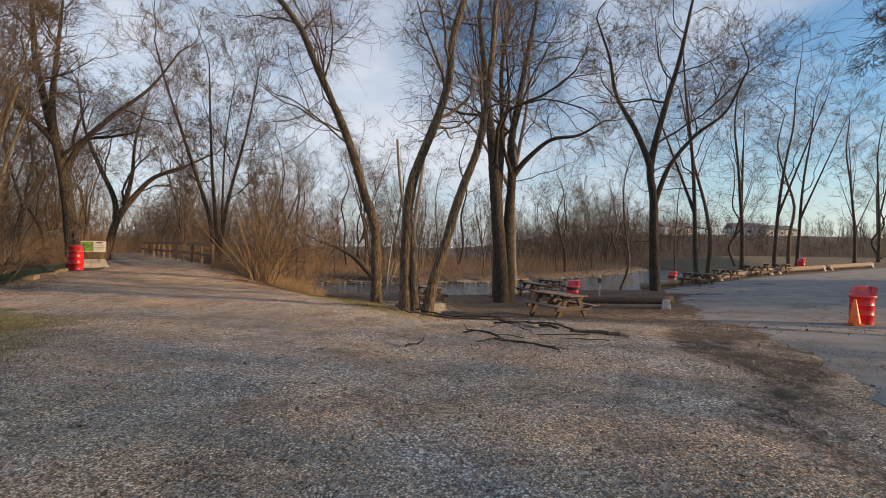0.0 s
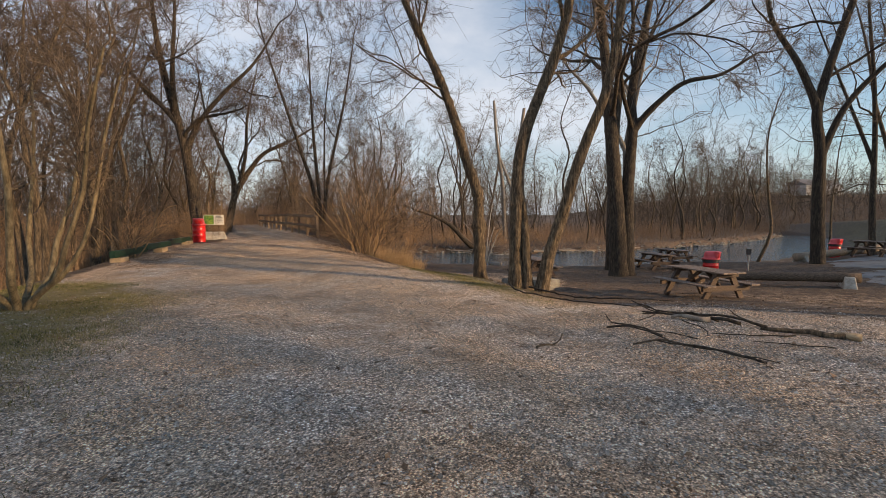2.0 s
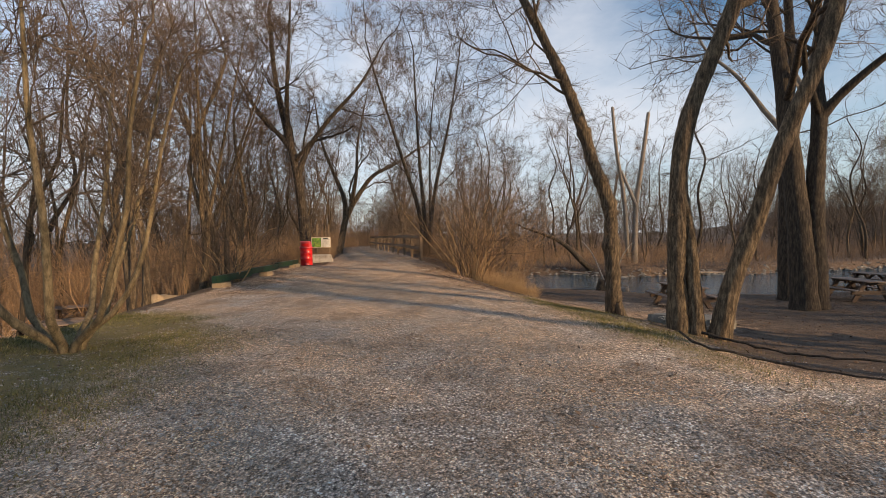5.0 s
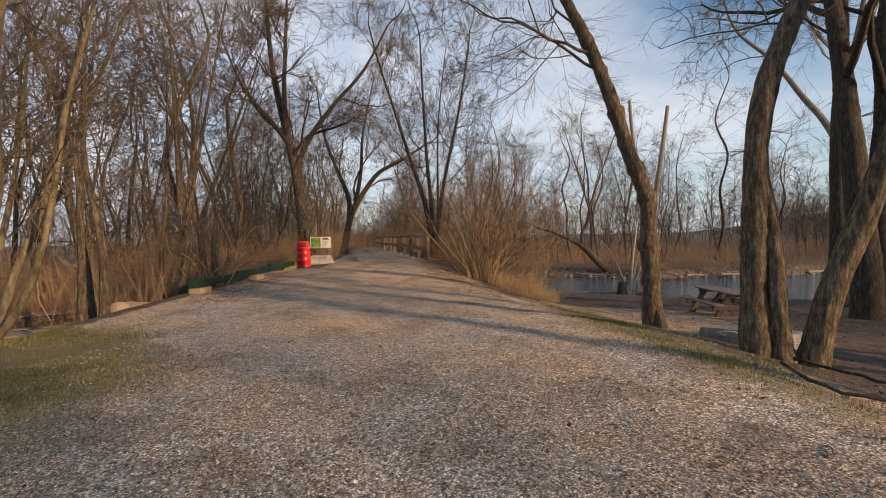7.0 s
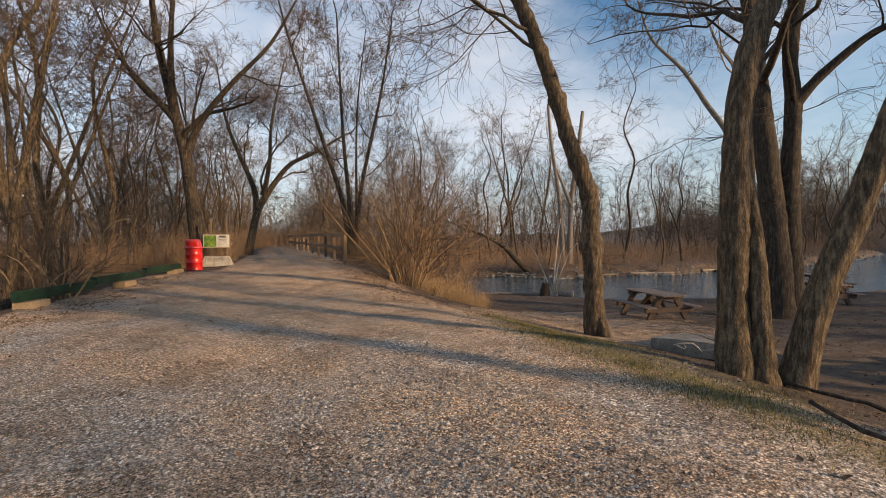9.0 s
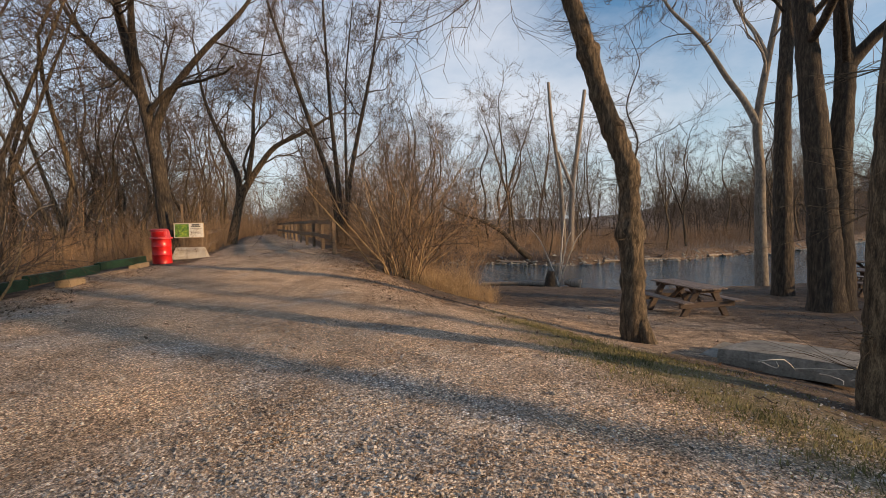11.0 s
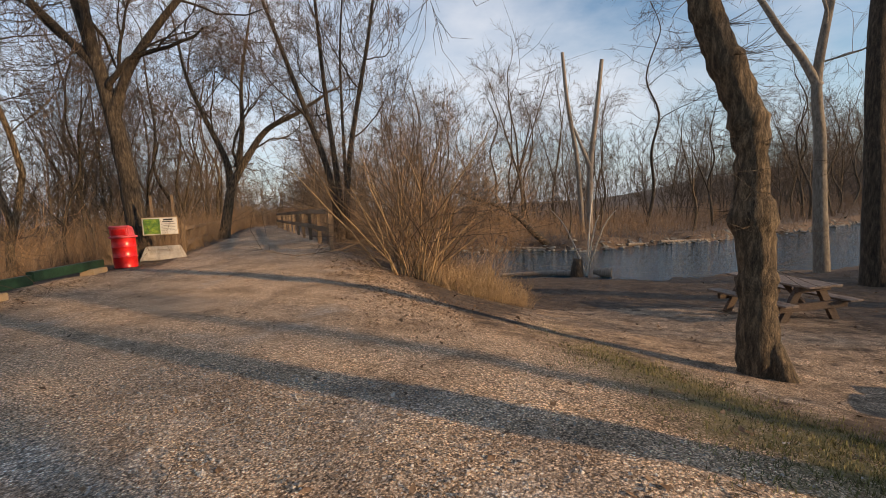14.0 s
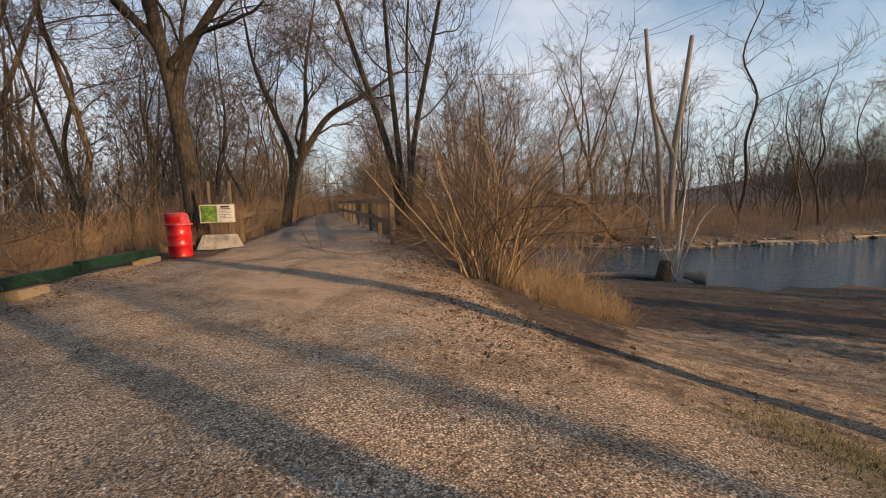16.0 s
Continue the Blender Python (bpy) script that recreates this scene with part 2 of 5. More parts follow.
bare_ = n_.new("ShaderNodeMapRange")
bare_.inputs["From Min"].default_value, bare_.inputs["From Max"].default_value = 0.42, 0.62
tanness_ = n_.new("ShaderNodeMath")
tanness_.operation = "MULTIPLY_ADD"
tanness_.inputs[1].default_value = -0.17
l_.new(sep_.outputs["Blue"], tanness_.inputs[0])
l_.new(big_.outputs["Fac"], tanness_.inputs[2])
l_.new(tanness_.outputs[0], bare_.inputs["Value"])
vor2_ = n_.new("ShaderNodeTexVoronoi")
vor2_.inputs["Scale"].default_value = 95
l_.new(tc_.outputs["Object"], vor2_.inputs["Vector"])
grit_ = ramp(n_, [(0.15, (0.1, 0.064, 0.04)), (0.42, (0.46, 0.313, 0.195)), (0.62, (0.71, 0.525, 0.35)), (0.88, (0.97, 0.81, 0.64))])
l_.new(vor2_.outputs["Color"], grit_.inputs["Fac"])
gm_ = n_.new("ShaderNodeMix")
gm_.data_type = "RGBA"
gm_.inputs["Factor"].default_value = 0.8
l_.new(tan_.outputs["Color"], gm_.inputs["A"])
l_.new(grit_.outputs["Color"], gm_.inputs["B"])
grav_ = blend(bare_.outputs["Result"], gm_.outputs["Result"], stone_.outputs["Color"])
# shade between stones put into the colour: bright middles, darkened gaps
gap_shade_ = n_.new("ShaderNodeMapRange")
for key, value in (("From Min", 0.25), ("From Max", 0.62), ("To Min", 1.6), ("To Max", 0.48)):
    gap_shade_.inputs[key].default_value = value
l_.new(vor_.outputs["Distance"], gap_shade_.inputs["Value"])
gaps_ = n_.new("ShaderNodeMix")
gaps_.data_type, gaps_.blend_type = "RGBA", "MULTIPLY"
gfac_ = n_.new("ShaderNodeMapRange")
for key, value in (("From Min", 0.3), ("From Max", 0.6), ("To Min", 0.4), ("To Max", 1.0)):
    gfac_.inputs[key].default_value = value
l_.new(mid_.outputs["Fac"], gfac_.inputs["Value"])
l_.new(gfac_.outputs["Result"], gaps_.inputs["Factor"])
l_.new(grav_, gaps_.inputs["A"])
l_.new(gap_shade_.outputs["Result"], gaps_.inputs["B"])
grav_ = gaps_.outputs["Result"]
# trodden patches of dirt and crumbled leaves among the stones
dirt_ = noise_node(n_, l_, 0.95, 8, 0.74, tc_.outputs["Object"])
dirty_ = n_.new("ShaderNodeMapRange")
for key, value in (("From Min", 0.47), ("From Max", 0.61), ("To Min", 0.0), ("To Max", 0.72)):
    dirty_.inputs[key].default_value = value
l_.new(dirt_.outputs["Fac"], dirty_.inputs["Value"])
crumb_ = ramp(n_, [(0.25, (0.045, 0.03, 0.02)), (0.5, (0.19, 0.125, 0.078)), (0.8, (0.46, 0.33, 0.215))])
l_.new(vor2_.outputs["Color"], crumb_.inputs["Fac"])
grav_ = blend(dirty_.outputs["Result"], grav_, crumb_.outputs["Color"])
# hand-sized clumps of lighter and of darker stone
clump_ = noise_node(n_, l_, 30, 5, 0.85, tc_.outputs["Object"])
clumps_ = n_.new("ShaderNodeMapRange")
for key, value in (("From Min", 0.36), ("From Max", 0.64), ("To Min", 0.15), ("To Max", 2.3)):
    clumps_.inputs[key].default_value = value
l_.new(clump_.outputs["Fac"], clumps_.inputs["Value"])
cm_ = n_.new("ShaderNodeMix")
cm_.data_type, cm_.blend_type = "RGBA", "MULTIPLY"
cf_ = n_.new("ShaderNodeMapRange")  # the trodden trail is finer and smoother
cf_.inputs["To Min"].default_value, cf_.inputs["To Max"].default_value = 0.85, 0.4
l_.new(sep_.outputs["Blue"], cf_.inputs["Value"])
l_.new(cf_.outputs["Result"], cm_.inputs["Factor"])
l_.new(grav_, cm_.inputs["A"])
l_.new(clumps_.outputs["Result"], cm_.inputs["B"])
grav_ = cm_.outputs["Result"]
col_ = blend(soften(sep_.outputs["Red"], mid_.outputs["Fac"], 0.8, 0.35, 0.6), soil_.outputs["Color"], grav_)
col_ = blend(soften(sep_.outputs["Green"], mid_.outputs["Fac"], 1.6, 0.3, 0.95), col_, turf_.outputs["Color"])
l_.new(col_, b_.inputs["Base Color"])
hm_ = n_.new("ShaderNodeMath")
hm_.operation = "ADD"
l_.new(fine_.outputs["Fac"], hm_.inputs[0])
l_.new(mid_.outputs["Fac"], hm_.inputs[1])
bp_ = n_.new("ShaderNodeBump")
bp_.inputs["Strength"].default_value, bp_.inputs["Distance"].default_value = 0.9, 0.04
l_.new(hm_.outputs[0], bp_.inputs["Height"])
l_.new(bp_.outputs["Normal"], b_.inputs["Normal"])

# ---- mesh helpers ----


def mesh_of(name, verts, faces, mat, smooth=False):
    me = bpy.data.meshes.new(name)
    me.from_pydata(verts if isinstance(verts, list) else verts.tolist(), [], faces if isinstance(faces, list) else faces.tolist())
    me.materials.append(mat)
    if smooth:
        me.shade_smooth()
    return me


def part_mesh(name, me, parent=None, label=""):
    ob = new(name, me)
    if parent:
        ob.parent = parent
    if label:
        ob["label"] = label
    return ob


def part(name, bm, mat, parent=None, label="", smooth=False):
    """Links a bmesh as one mesh object under a thing or a part."""
    me = bpy.data.meshes.new(name)
    bm.to_mesh(me)
    bm.free()
    me.materials.append(mat)
    if smooth:
        me.shade_smooth()
    return part_mesh(name, me, parent, label)


def thing(name, m, label, category, group="", kind=""):
    ob = new(name)
    ob.matrix_world = m
    return tagged(ob, label, category, group, kind)


def box(sx, sy, sz, m=None, bevel=0.006, seg=1):
    bm = bmesh.new()
    bmesh.ops.create_cube(bm, size=1, matrix=Matrix.Diagonal((sx, sy, sz, 1)))
    if bevel:
        bmesh.ops.bevel(bm, geom=bm.edges[:], offset=bevel, segments=seg, affect="EDGES")
    if m:
        bm.transform(m)
    return bm


def lathe(profile, sides=32):
    """A turned shape from (radius, height) pairs."""
    bm = bmesh.new()
    rings = []
    for r, z in profile:
        rings.append([bm.verts.new((r * math.cos(2 * math.pi * k / sides), r * math.sin(2 * math.pi * k / sides), z)) for k in range(sides)])
    for a, b in zip(rings, rings[1:]):
        for k in range(sides):
            bm.faces.new((a[k], a[(k + 1) % sides], b[(k + 1) % sides], b[k]))
    bm.faces.new(rings[0][::-1])
    bm.faces.new(rings[-1])
    return bm


class Tubes:
    """Gathers tapered tubes into one mesh."""

    def __init__(self):
        self.v, self.f, self.s, self.n = [], [], [], 0

    def add(self, pts, radii, sides, rough=0.0, rng=None, slot=0):
        pts = np.asarray(pts, float)
        tang = np.gradient(pts, axis=0)
        tang /= np.linalg.norm(tang, axis=1)[:, None] + 1e-9
        ref = np.array((0.0, 0.0, 1.0)) if abs(tang[0][2]) < 0.8 else np.array((1.0, 0.0, 0.0))
        u = np.cross(tang, ref)
        u /= np.linalg.norm(u, axis=1)[:, None] + 1e-9
        w = np.cross(tang, u)
        ang = np.arange(sides) * (2 * np.pi / sides)
        rr = np.asarray(radii, float)[:, None] * np.ones(sides)
        if rough:
            rr = rr * (1 + rough * rng.normal(size=rr.shape))
        ring = pts[:, None, :] + rr[:, :, None] * (np.cos(ang)[None, :, None] * u[:, None, :] + np.sin(ang)[None, :, None] * w[:, None, :])
        self.v.append(ring.reshape(-1, 3))
        k = np.arange(sides)
        for i in range(len(pts) - 1):
            a = self.n + i * sides
            self.f.append(np.stack((a + k, a + (k + 1) % sides, a + sides + (k + 1) % sides, a + sides + k), 1))
            self.s.append(np.full(sides, slot))
        self.n += len(pts) * sides

    def add_many(self, pts, radii, sides=3, slot=0):
        """Many tubes of as many points each, in one go."""
        k, m = pts.shape[:2]
        tang = np.gradient(pts, axis=1)
        tang /= np.linalg.norm(tang, axis=2)[..., None] + 1e-9
        ref = np.where(np.abs(tang[:, :1, 2:3]) < 0.8, np.array((0.0, 0.0, 1.0)), np.array((1.0, 0.0, 0.0)))
        u = np.cross(tang, np.broadcast_to(ref, tang.shape))
        u /= np.linalg.norm(u, axis=2)[..., None] + 1e-9
        w = np.cross(tang, u)
        ang = np.arange(sides) * (2 * np.pi / sides)
        ring = pts[:, :, None, :] + radii[:, :, None, None] * (np.cos(ang)[None, None, :, None] * u[:, :, None, :] + np.sin(ang)[None, None, :, None] * w[:, :, None, :])
        self.v.append(ring.reshape(-1, 3))
        j = np.arange(sides)
        start = self.n + np.arange(k)[:, None, None] * (m * sides) + np.arange(m - 1)[None, :, None] * sides
        q = np.stack((start + j, start + (j + 1) % sides, start + sides + (j + 1) % sides, start + sides + j), -1).reshape(-1, 4)
        self.f.append(q)
        self.s.append(np.full(len(q), slot))
        self.n += k * m * sides

    def mesh(self, name, mat, smooth=True, second=None):
        me = mesh_of(name, np.concatenate(self.v), np.concatenate(self.f), mat, smooth)
        if second:
            me.materials.append(second)
            me.polygons.foreach_set("material_index", np.concatenate(self.s).astype(np.int32))
        return me


def smooth_line(pts, step):
    """A rounded line through a few points, with an even step."""
    p = np.asarray(pts, float)
    p = np.vstack((2 * p[0] - p[1], p, 2 * p[-1] - p[-2]))
    out = []
    for i in range(1, len(p) - 2):
        k = max(2, int(np.linalg.norm(p[i + 1] - p[i]) / step))
        for t in np.arange(k) / k:
            out.append(0.5 * (2 * p[i] + (p[i + 1] - p[i - 1]) * t + (2 * p[i - 1] - 5 * p[i] + 4 * p[i + 1] - p[i + 2]) * t * t + (3 * p[i] - p[i - 1] - 3 * p[i + 1] + p[i + 2]) * t ** 3))
    out.append(p[-2])
    return np.array(out)


def unit(v):
    return v / (np.linalg.norm(v) + 1e-9)


def sprout(rng, along, angle):
    """A direction that leaves the line 'along' at about that angle, to a random side."""
    side = unit(np.cross(along, rng.normal(size=3)))
    return unit(along * math.cos(angle) + side * math.sin(angle))


def shoots(rng, tube, line, radii, count, length, angle, thin, up, slot=1, lo=0.15):
    """Fine shoots along a line, all at once."""
    f = rng.uniform(lo, 1, count) * (len(line) - 1)
    i = np.minimum(f.astype(int), len(line) - 2)
    t = (f - i)[:, None]
    foot = line[i] * (1 - t) + line[i + 1] * t
    along = line[i + 1] - line[i]
    along /= np.linalg.norm(along, axis=1)[:, None] + 1e-9
    side = np.cross(along, rng.normal(size=(count, 3)))
    side /= np.linalg.norm(side, axis=1)[:, None] + 1e-9
    a = rng.uniform(*angle, count)[:, None]
    d = along * np.cos(a) + side * np.sin(a)
    ln = (length * rng.uniform(0.5, 1.3, count))[:, None]
    p1 = foot + d * ln * 0.5
    d2 = d + rng.normal(0, 0.28, (count, 3)) + np.array((0, 0, up * 2))
    d2 /= np.linalg.norm(d2, axis=1)[:, None]
    p2 = p1 + d2 * ln * 0.55
    r0 = np.minimum(np.maximum(thin, radii[i] * 0.55), thin * 2.0)
    tube.add_many(np.stack((foot, p1, p2), 1), r0[:, None] * np.array((1.0, 0.8, 0.4)), 3, slot)


def grow(rng, tube, start, way, length, r, level, last, kids, up=0.04, wander=0.2, angle=(0.5, 1.2), thin=0.004, shrink=(0.45, 0.8)):
    """A bough with its side shoots, all in one tube mesh; slot 0 is bark and slot 1 twig."""
    segs = 9 if level == 0 else 6 if level == 1 else 4
    pts, d = [np.array(start, float)], unit(np.array(way, float))
    for _ in range(segs):
        d = unit(d + rng.normal(size=3) * wander + np.array((0, 0, up)))
        pts.append(pts[-1] + d * length / segs)
    pts = np.array(pts)
    radii = np.linspace(r, max(thin, r * 0.3), segs + 1)
    tube.add(pts, radii, 7 if level == 0 and r > 0.05 else 5 if r > 0.02 else 3, slot=0 if r > 0.02 else 1)
    if level >= len(kids) - 1:
        shoots(rng, tube, pts, radii, kids[level], length * 0.6, angle, thin, up)
        return
    for k in range(kids[level]):
        f = rng.uniform(0.2, 1.0) if k else 0.98
        i = min(int(f * segs), segs - 1)
        p = pts[i] + (pts[i + 1] - pts[i]) * (f * segs - i)
        along = unit(pts[i + 1] - pts[i])
        grow(rng, tube, p, sprout(rng, along, rng.uniform(*angle)), length * rng.uniform(*shrink) * (1.15 - 0.45 * f), max(thin, np.interp(f, (0, 1), (radii[0], radii[-1])) * rng.uniform(0.45, 0.75)), level + 1, last, kids, up, wander, angle, thin, shrink)


def tree(name, label, rng, stems, boughs, last, kids, bark=None, twig=None, rough=0.0, sides=10, flare=1.5, first=0.35, reach=0.38, up=0.04, group="", at=None, thin=0.0068, angle=(0.5, 1.2), tip=0.25, step=0.35, wander=0.21, category="tree", tufts=0, burls=()):
    """A bare tree from its stems, each (points, radius at the foot); every stem bears that many boughs."""
    bark, twig = bark or BARK, twig or TWIG
    top = thing(name, at or Matrix(), label, category, group)
    for si, (pts, r) in enumerate(stems):
        trunk = Tubes()
        line = smooth_line(pts, step)
        gone = np.concatenate(([0], np.cumsum(np.linalg.norm(np.diff(line, axis=0), axis=1))))
        total = gone[-1]
        rad = r * (1 - (1 - tip) * (gone / total) ** 0.9)
        if flare > 1:
            rad = rad * (1 + (flare - 1) * np.exp(-gone / 0.35))
        if rough:
            rad = rad * (1 + 1.5 * rough * np.sin(gone * 3.7 + si) * np.abs(rng.normal(0.6, 0.5, len(rad))))
        for at_m, gain in burls if si == 0 else ():
            rad = rad * (1 + gain * np.exp(-((gone - at_m) / 0.1) ** 2))
        trunk.add(line, rad, sides, rough, rng)
        if tufts and si == 0:
            for k in range(tufts):
                i = int(rng.uniform(0.05, 0.6) * len(line))
                knot = line[i] + unit(np.append(rng.normal(size=2), 0)) * rad[i] * 0.9
                shoots(rng, trunk, np.stack((line[i], knot)), np.array((0.006, 0.006)), int(rng.uniform(4, 9)), rng.uniform(0.25, 0.9), (0.0, 0.7), 0.0035, 0.03, 0, 0.8)
        part_mesh("trunk" if si == 0 else "stem", trunk.mesh("trunk", bark), top)
        n = boughs[si] if isinstance(boughs, (list, tuple)) else boughs
        for k in range(n):
            f = first + (1 - first) * (k + rng.uniform(0, 1)) / n
            i = min(np.searchsorted(gone, f * total), len(line) - 2)
            along = unit(line[i + 1] - line[i])
            limb = Tubes()
            grow(rng, limb, line[i], sprout(rng, along, rng.uniform(*angle)), total * reach * rng.uniform(0.7, 1.25) * (1.2 - 0.55 * f), rad[i] * rng.uniform(0.24, 0.5), 0, last, kids, up, wander, angle, thin)
            part_mesh("branch", limb.mesh("branch", bark, True, twig), top)
        if n:
            limb = Tubes()
            grow(rng, limb, line[-1], line[-1] - line[-2], total * 0.25, rad[-1] * 0.95, 0, last, kids, up, wander, angle, thin)
            part_mesh("leader", limb.mesh("leader", bark, True, twig), top)
    return top


# ---- the lie of the land ----


def step01(t):
    t = np.clip(t, 0, 1)
    return t * t * (3 - 2 * t)


def across(x, y):
    """Metres to the right of the trail's line."""
    return 0.794 * x + 0.607 * y


def rim(x, y):
    """Like across(), but bending round to follow the gravel's edge to the east."""
    return 0.794 * np.minimum(x, 0) + 0.607 * y - 0.02 * np.maximum(x, 0)


def near_shore(x):
    k = np.maximum(x, 0)
    return 32.0 + 0.34 * k + 0.017 * np.minimum(k, 60) ** 2 + 0.5 * np.sin(x * 0.9) * 0.4


def far_shore(x):
    k = np.maximum(x + 4, 0)
    return 43.2 + 0.5 * k + 0.012 * np.minimum(k, 60) ** 2 + 0.5 * np.sin(x * 0.7 + 1)


def left_rim(y):
    return np.where(y < 7, -9.5 - 0.1 * (7 - y), np.where(y < 20, -9.5 - 0.62 * (y - 7), -17.56 - 0.77 * (y - 20)))


WATER_Z = -2.2


def height(x, y):
    x, y = np.asarray(x, float), np.asarray(y, float)
    along = -0.607 * x + 0.794 * y
    low = -0.8 + 0.035 * np.clip(x - 3, 0, 60) - 0.45 * step01((y - 15) / 9) * step01((14 - x) / 8)
    fall = 1.3 * step01((along - 11) / 4) * step01((29 - along) / 8)
    s = step01((rim(x, y) - 4.6 + fall + 0.25 * np.clip(x - 5, 0, 6)) / (5.0 + 0.4 * fall))
    z = s * low + (0.23 + 0.03 * np.clip(across(x, y), -3, 5)) * step01((along - 16) / 10) * (1 - s)
    ns, fs = near_shore(x), far_shore(x)
    basin = step01((across(x, y) - 5.2) / 3.0)
    run = 7.5 + 10 * step01((x - 6) / 8)
    bank = step01((y - ns + run) / run) * basin
    z = z * (1 - bank) + (WATER_Z - 0.02) * bank
    wet = step01((y - ns) / 1.5) * step01((fs - y) / 1.0) * basin
    z = z - 1.0 * wet
    over = np.maximum(y - fs, 0)
    rise = step01(over / 1.3) * 0.7 + 0.014 * np.minimum(over, 250) + 5 * step01((over - 40) / 160) * step01((x - 5) / 60)
    z = z + rise * basin
    z = z + 11 * step01((np.hypot(x, y) - 120) / 100) * step01((np.arctan2(x, np.maximum(y, 1)) - 0.05) / 0.35) * (y > 0)
    z = z - 1.6 * step01((left_rim(y) - x - 0.3) / 3.2)
    return z


def ground(x, y):
    return float(height(x, y))


axis_x = np.unique(np.concatenate((np.linspace(-700, -60, 18), np.linspace(-60, -22, 40), np.linspace(-22, 16, 170), np.linspace(16, 60, 60), np.linspace(60, 700, 20))))
axis_y = np.unique(np.concatenate((np.linspace(-500, -20, 16), np.linspace(-20, 0, 24), np.linspace(0, 36, 170), np.linspace(36, 90, 70), np.linspace(90, 900, 24))))
gx, gy = np.meshgrid(axis_x, axis_y)
gz = height(gx, gy)
rng = np.random.default_rng(5)
lump = np.zeros_like(gz)
for fx, fy, ph, am in ((1.3, 0.7, 0.2, 0.014), (0.6, 1.9, 1.3, 0.012), (2.3, 1.7, 2.2, 0.008), (3.9, 0.4, 0.5, 0.006), (0.9, 4.3, 4.0, 0.006)):
    lump += am * np.sin(gx * fx + gy * fy + ph) * np.cos(gy * fx * 0.7 - gx * fy * 0.6 + ph)
calm = step01((gx - 3.2) / 0.8) * step01((17.5 + 0.6 * np.maximum(gx - 7.5, 0) - gy) / 1.0)
gz = gz + (lump + rng.normal(0, 0.004, gz.shape)) * (1 - calm)
nx, ny = len(axis_x), len(axis_y)
idx = np.arange(nx * ny).reshape(ny, nx)
quads = np.stack((idx[:-1, :-1], idx[:-1, 1:], idx[1:, 1:], idx[1:, :-1]), -1).reshape(-1, 4)
gmesh = mesh_of("ground", np.stack((gx, gy, gz), -1).reshape(-1, 3), quads, GROUND, True)


def zones(x, y):
    """How far a place is gravel, and how far grass."""
    r = rim(x, y)
    gravel = step01((6.9 - 0.8 * step01((-x - 3.5) / 2.5) - r) / 1.9) * step01((x - left_rim(y) + 0.5) / 1.0)
    gravel = np.maximum(gravel, 0.5 * step01((4.6 - np.abs(y - 18.6 - 0.25 * x)) / 1.8) * step01((-x + 2.5) / 3) * step01((x + 7) / 2))
    past = step01((-0.607 * x + 0.794 * y - 21) / 5)
    gravel = gravel * (1 - past * np.maximum(step01((across(x, y) - 3.6) / 0.9), step01((0.4 - across(x, y)) / 0.9)))
    gravel = gravel * (1 - 0.5 * step01((-0.607 * x + 0.794 * y - 27) / 12))
    gravel = gravel * (1 - 0.6 * step01((x - 3.5 + 0.2 * y) / 4))
    verge = step01(1.25 - np.abs(r - 5.85) / 1.3) * step01((x + 5.6) / 2) * step01((0.8 - x) / 2) * (0.72 + 0.28 * np.sin(x * 2.3 + y * 1.1))
    lawn = step01((-2.7 - 0.62 * (y - 3.4) - x) / 3.0) * step01((9.6 - y) / 1.6) * step01((x - left_rim(y) + 1.5) / 1.5)
    gravel = np.maximum(gravel, 0.7 * step01((left_rim(y) - 2.5 - x) / 1.5) * step01((14 - y) / 2))
    return gravel, np.maximum(verge * 0.82, lawn * 0.9)


zr, zg = zones(gx, gy)
far_grass = step01((gx - 18) / 6) * step01((gy - 0.7 * gx - 14) / 5) * step01((near_shore(gx) - gy) / 4)
zg = np.maximum(zg, 0.55 * far_grass)
zr = np.maximum(zr, 0.42 * step01((gx - 3.5) / 1.5) * step01((18 - gy) / 4))
strip = np.interp(gy, (0, 3, 4.5, 6, 7.2, 10, 12), (2.2, 2.9, 3.5, 4.2, 4.4, 5.3, 6.0))
zr = zr * (1 - 0.55 * step01(1.3 - np.abs(gx - strip + 0.3 * np.sin(gy * 2.1)) / (0.8 + 0.25 * np.sin(gy * 3.3 + 1))) * step01((gy - 1) / 2) * step01((13 - gy) / 2))
lay = gmesh.color_attributes.new("zone", "FLOAT_COLOR", "POINT")
lay.data.foreach_set("color", np.stack((zr, zg, step01((gy - 9) / 7), 1 + 0 * zr), -1).reshape(-1).astype(np.float32))
tagged(new("ground", gmesh), "grey gravel trail, trodden soil and thin grass", "ground", kind="structure")

# river
wx = np.linspace(-60, 90, 61)
wv = np.concatenate((np.stack((wx, near_shore(wx) - 2.5, 0 * wx + WATER_Z), 1), np.stack((wx, far_shore(wx) + 2.5, 0 * wx + WATER_Z), 1)))
wf = [(i, i + 1, 62 + i, 61 + i) for i in range(60)]
tagged(new("water", mesh_of("water", wv, wf, WATER)), "dark blue rippled river reflecting the sky", "river", kind="structure")

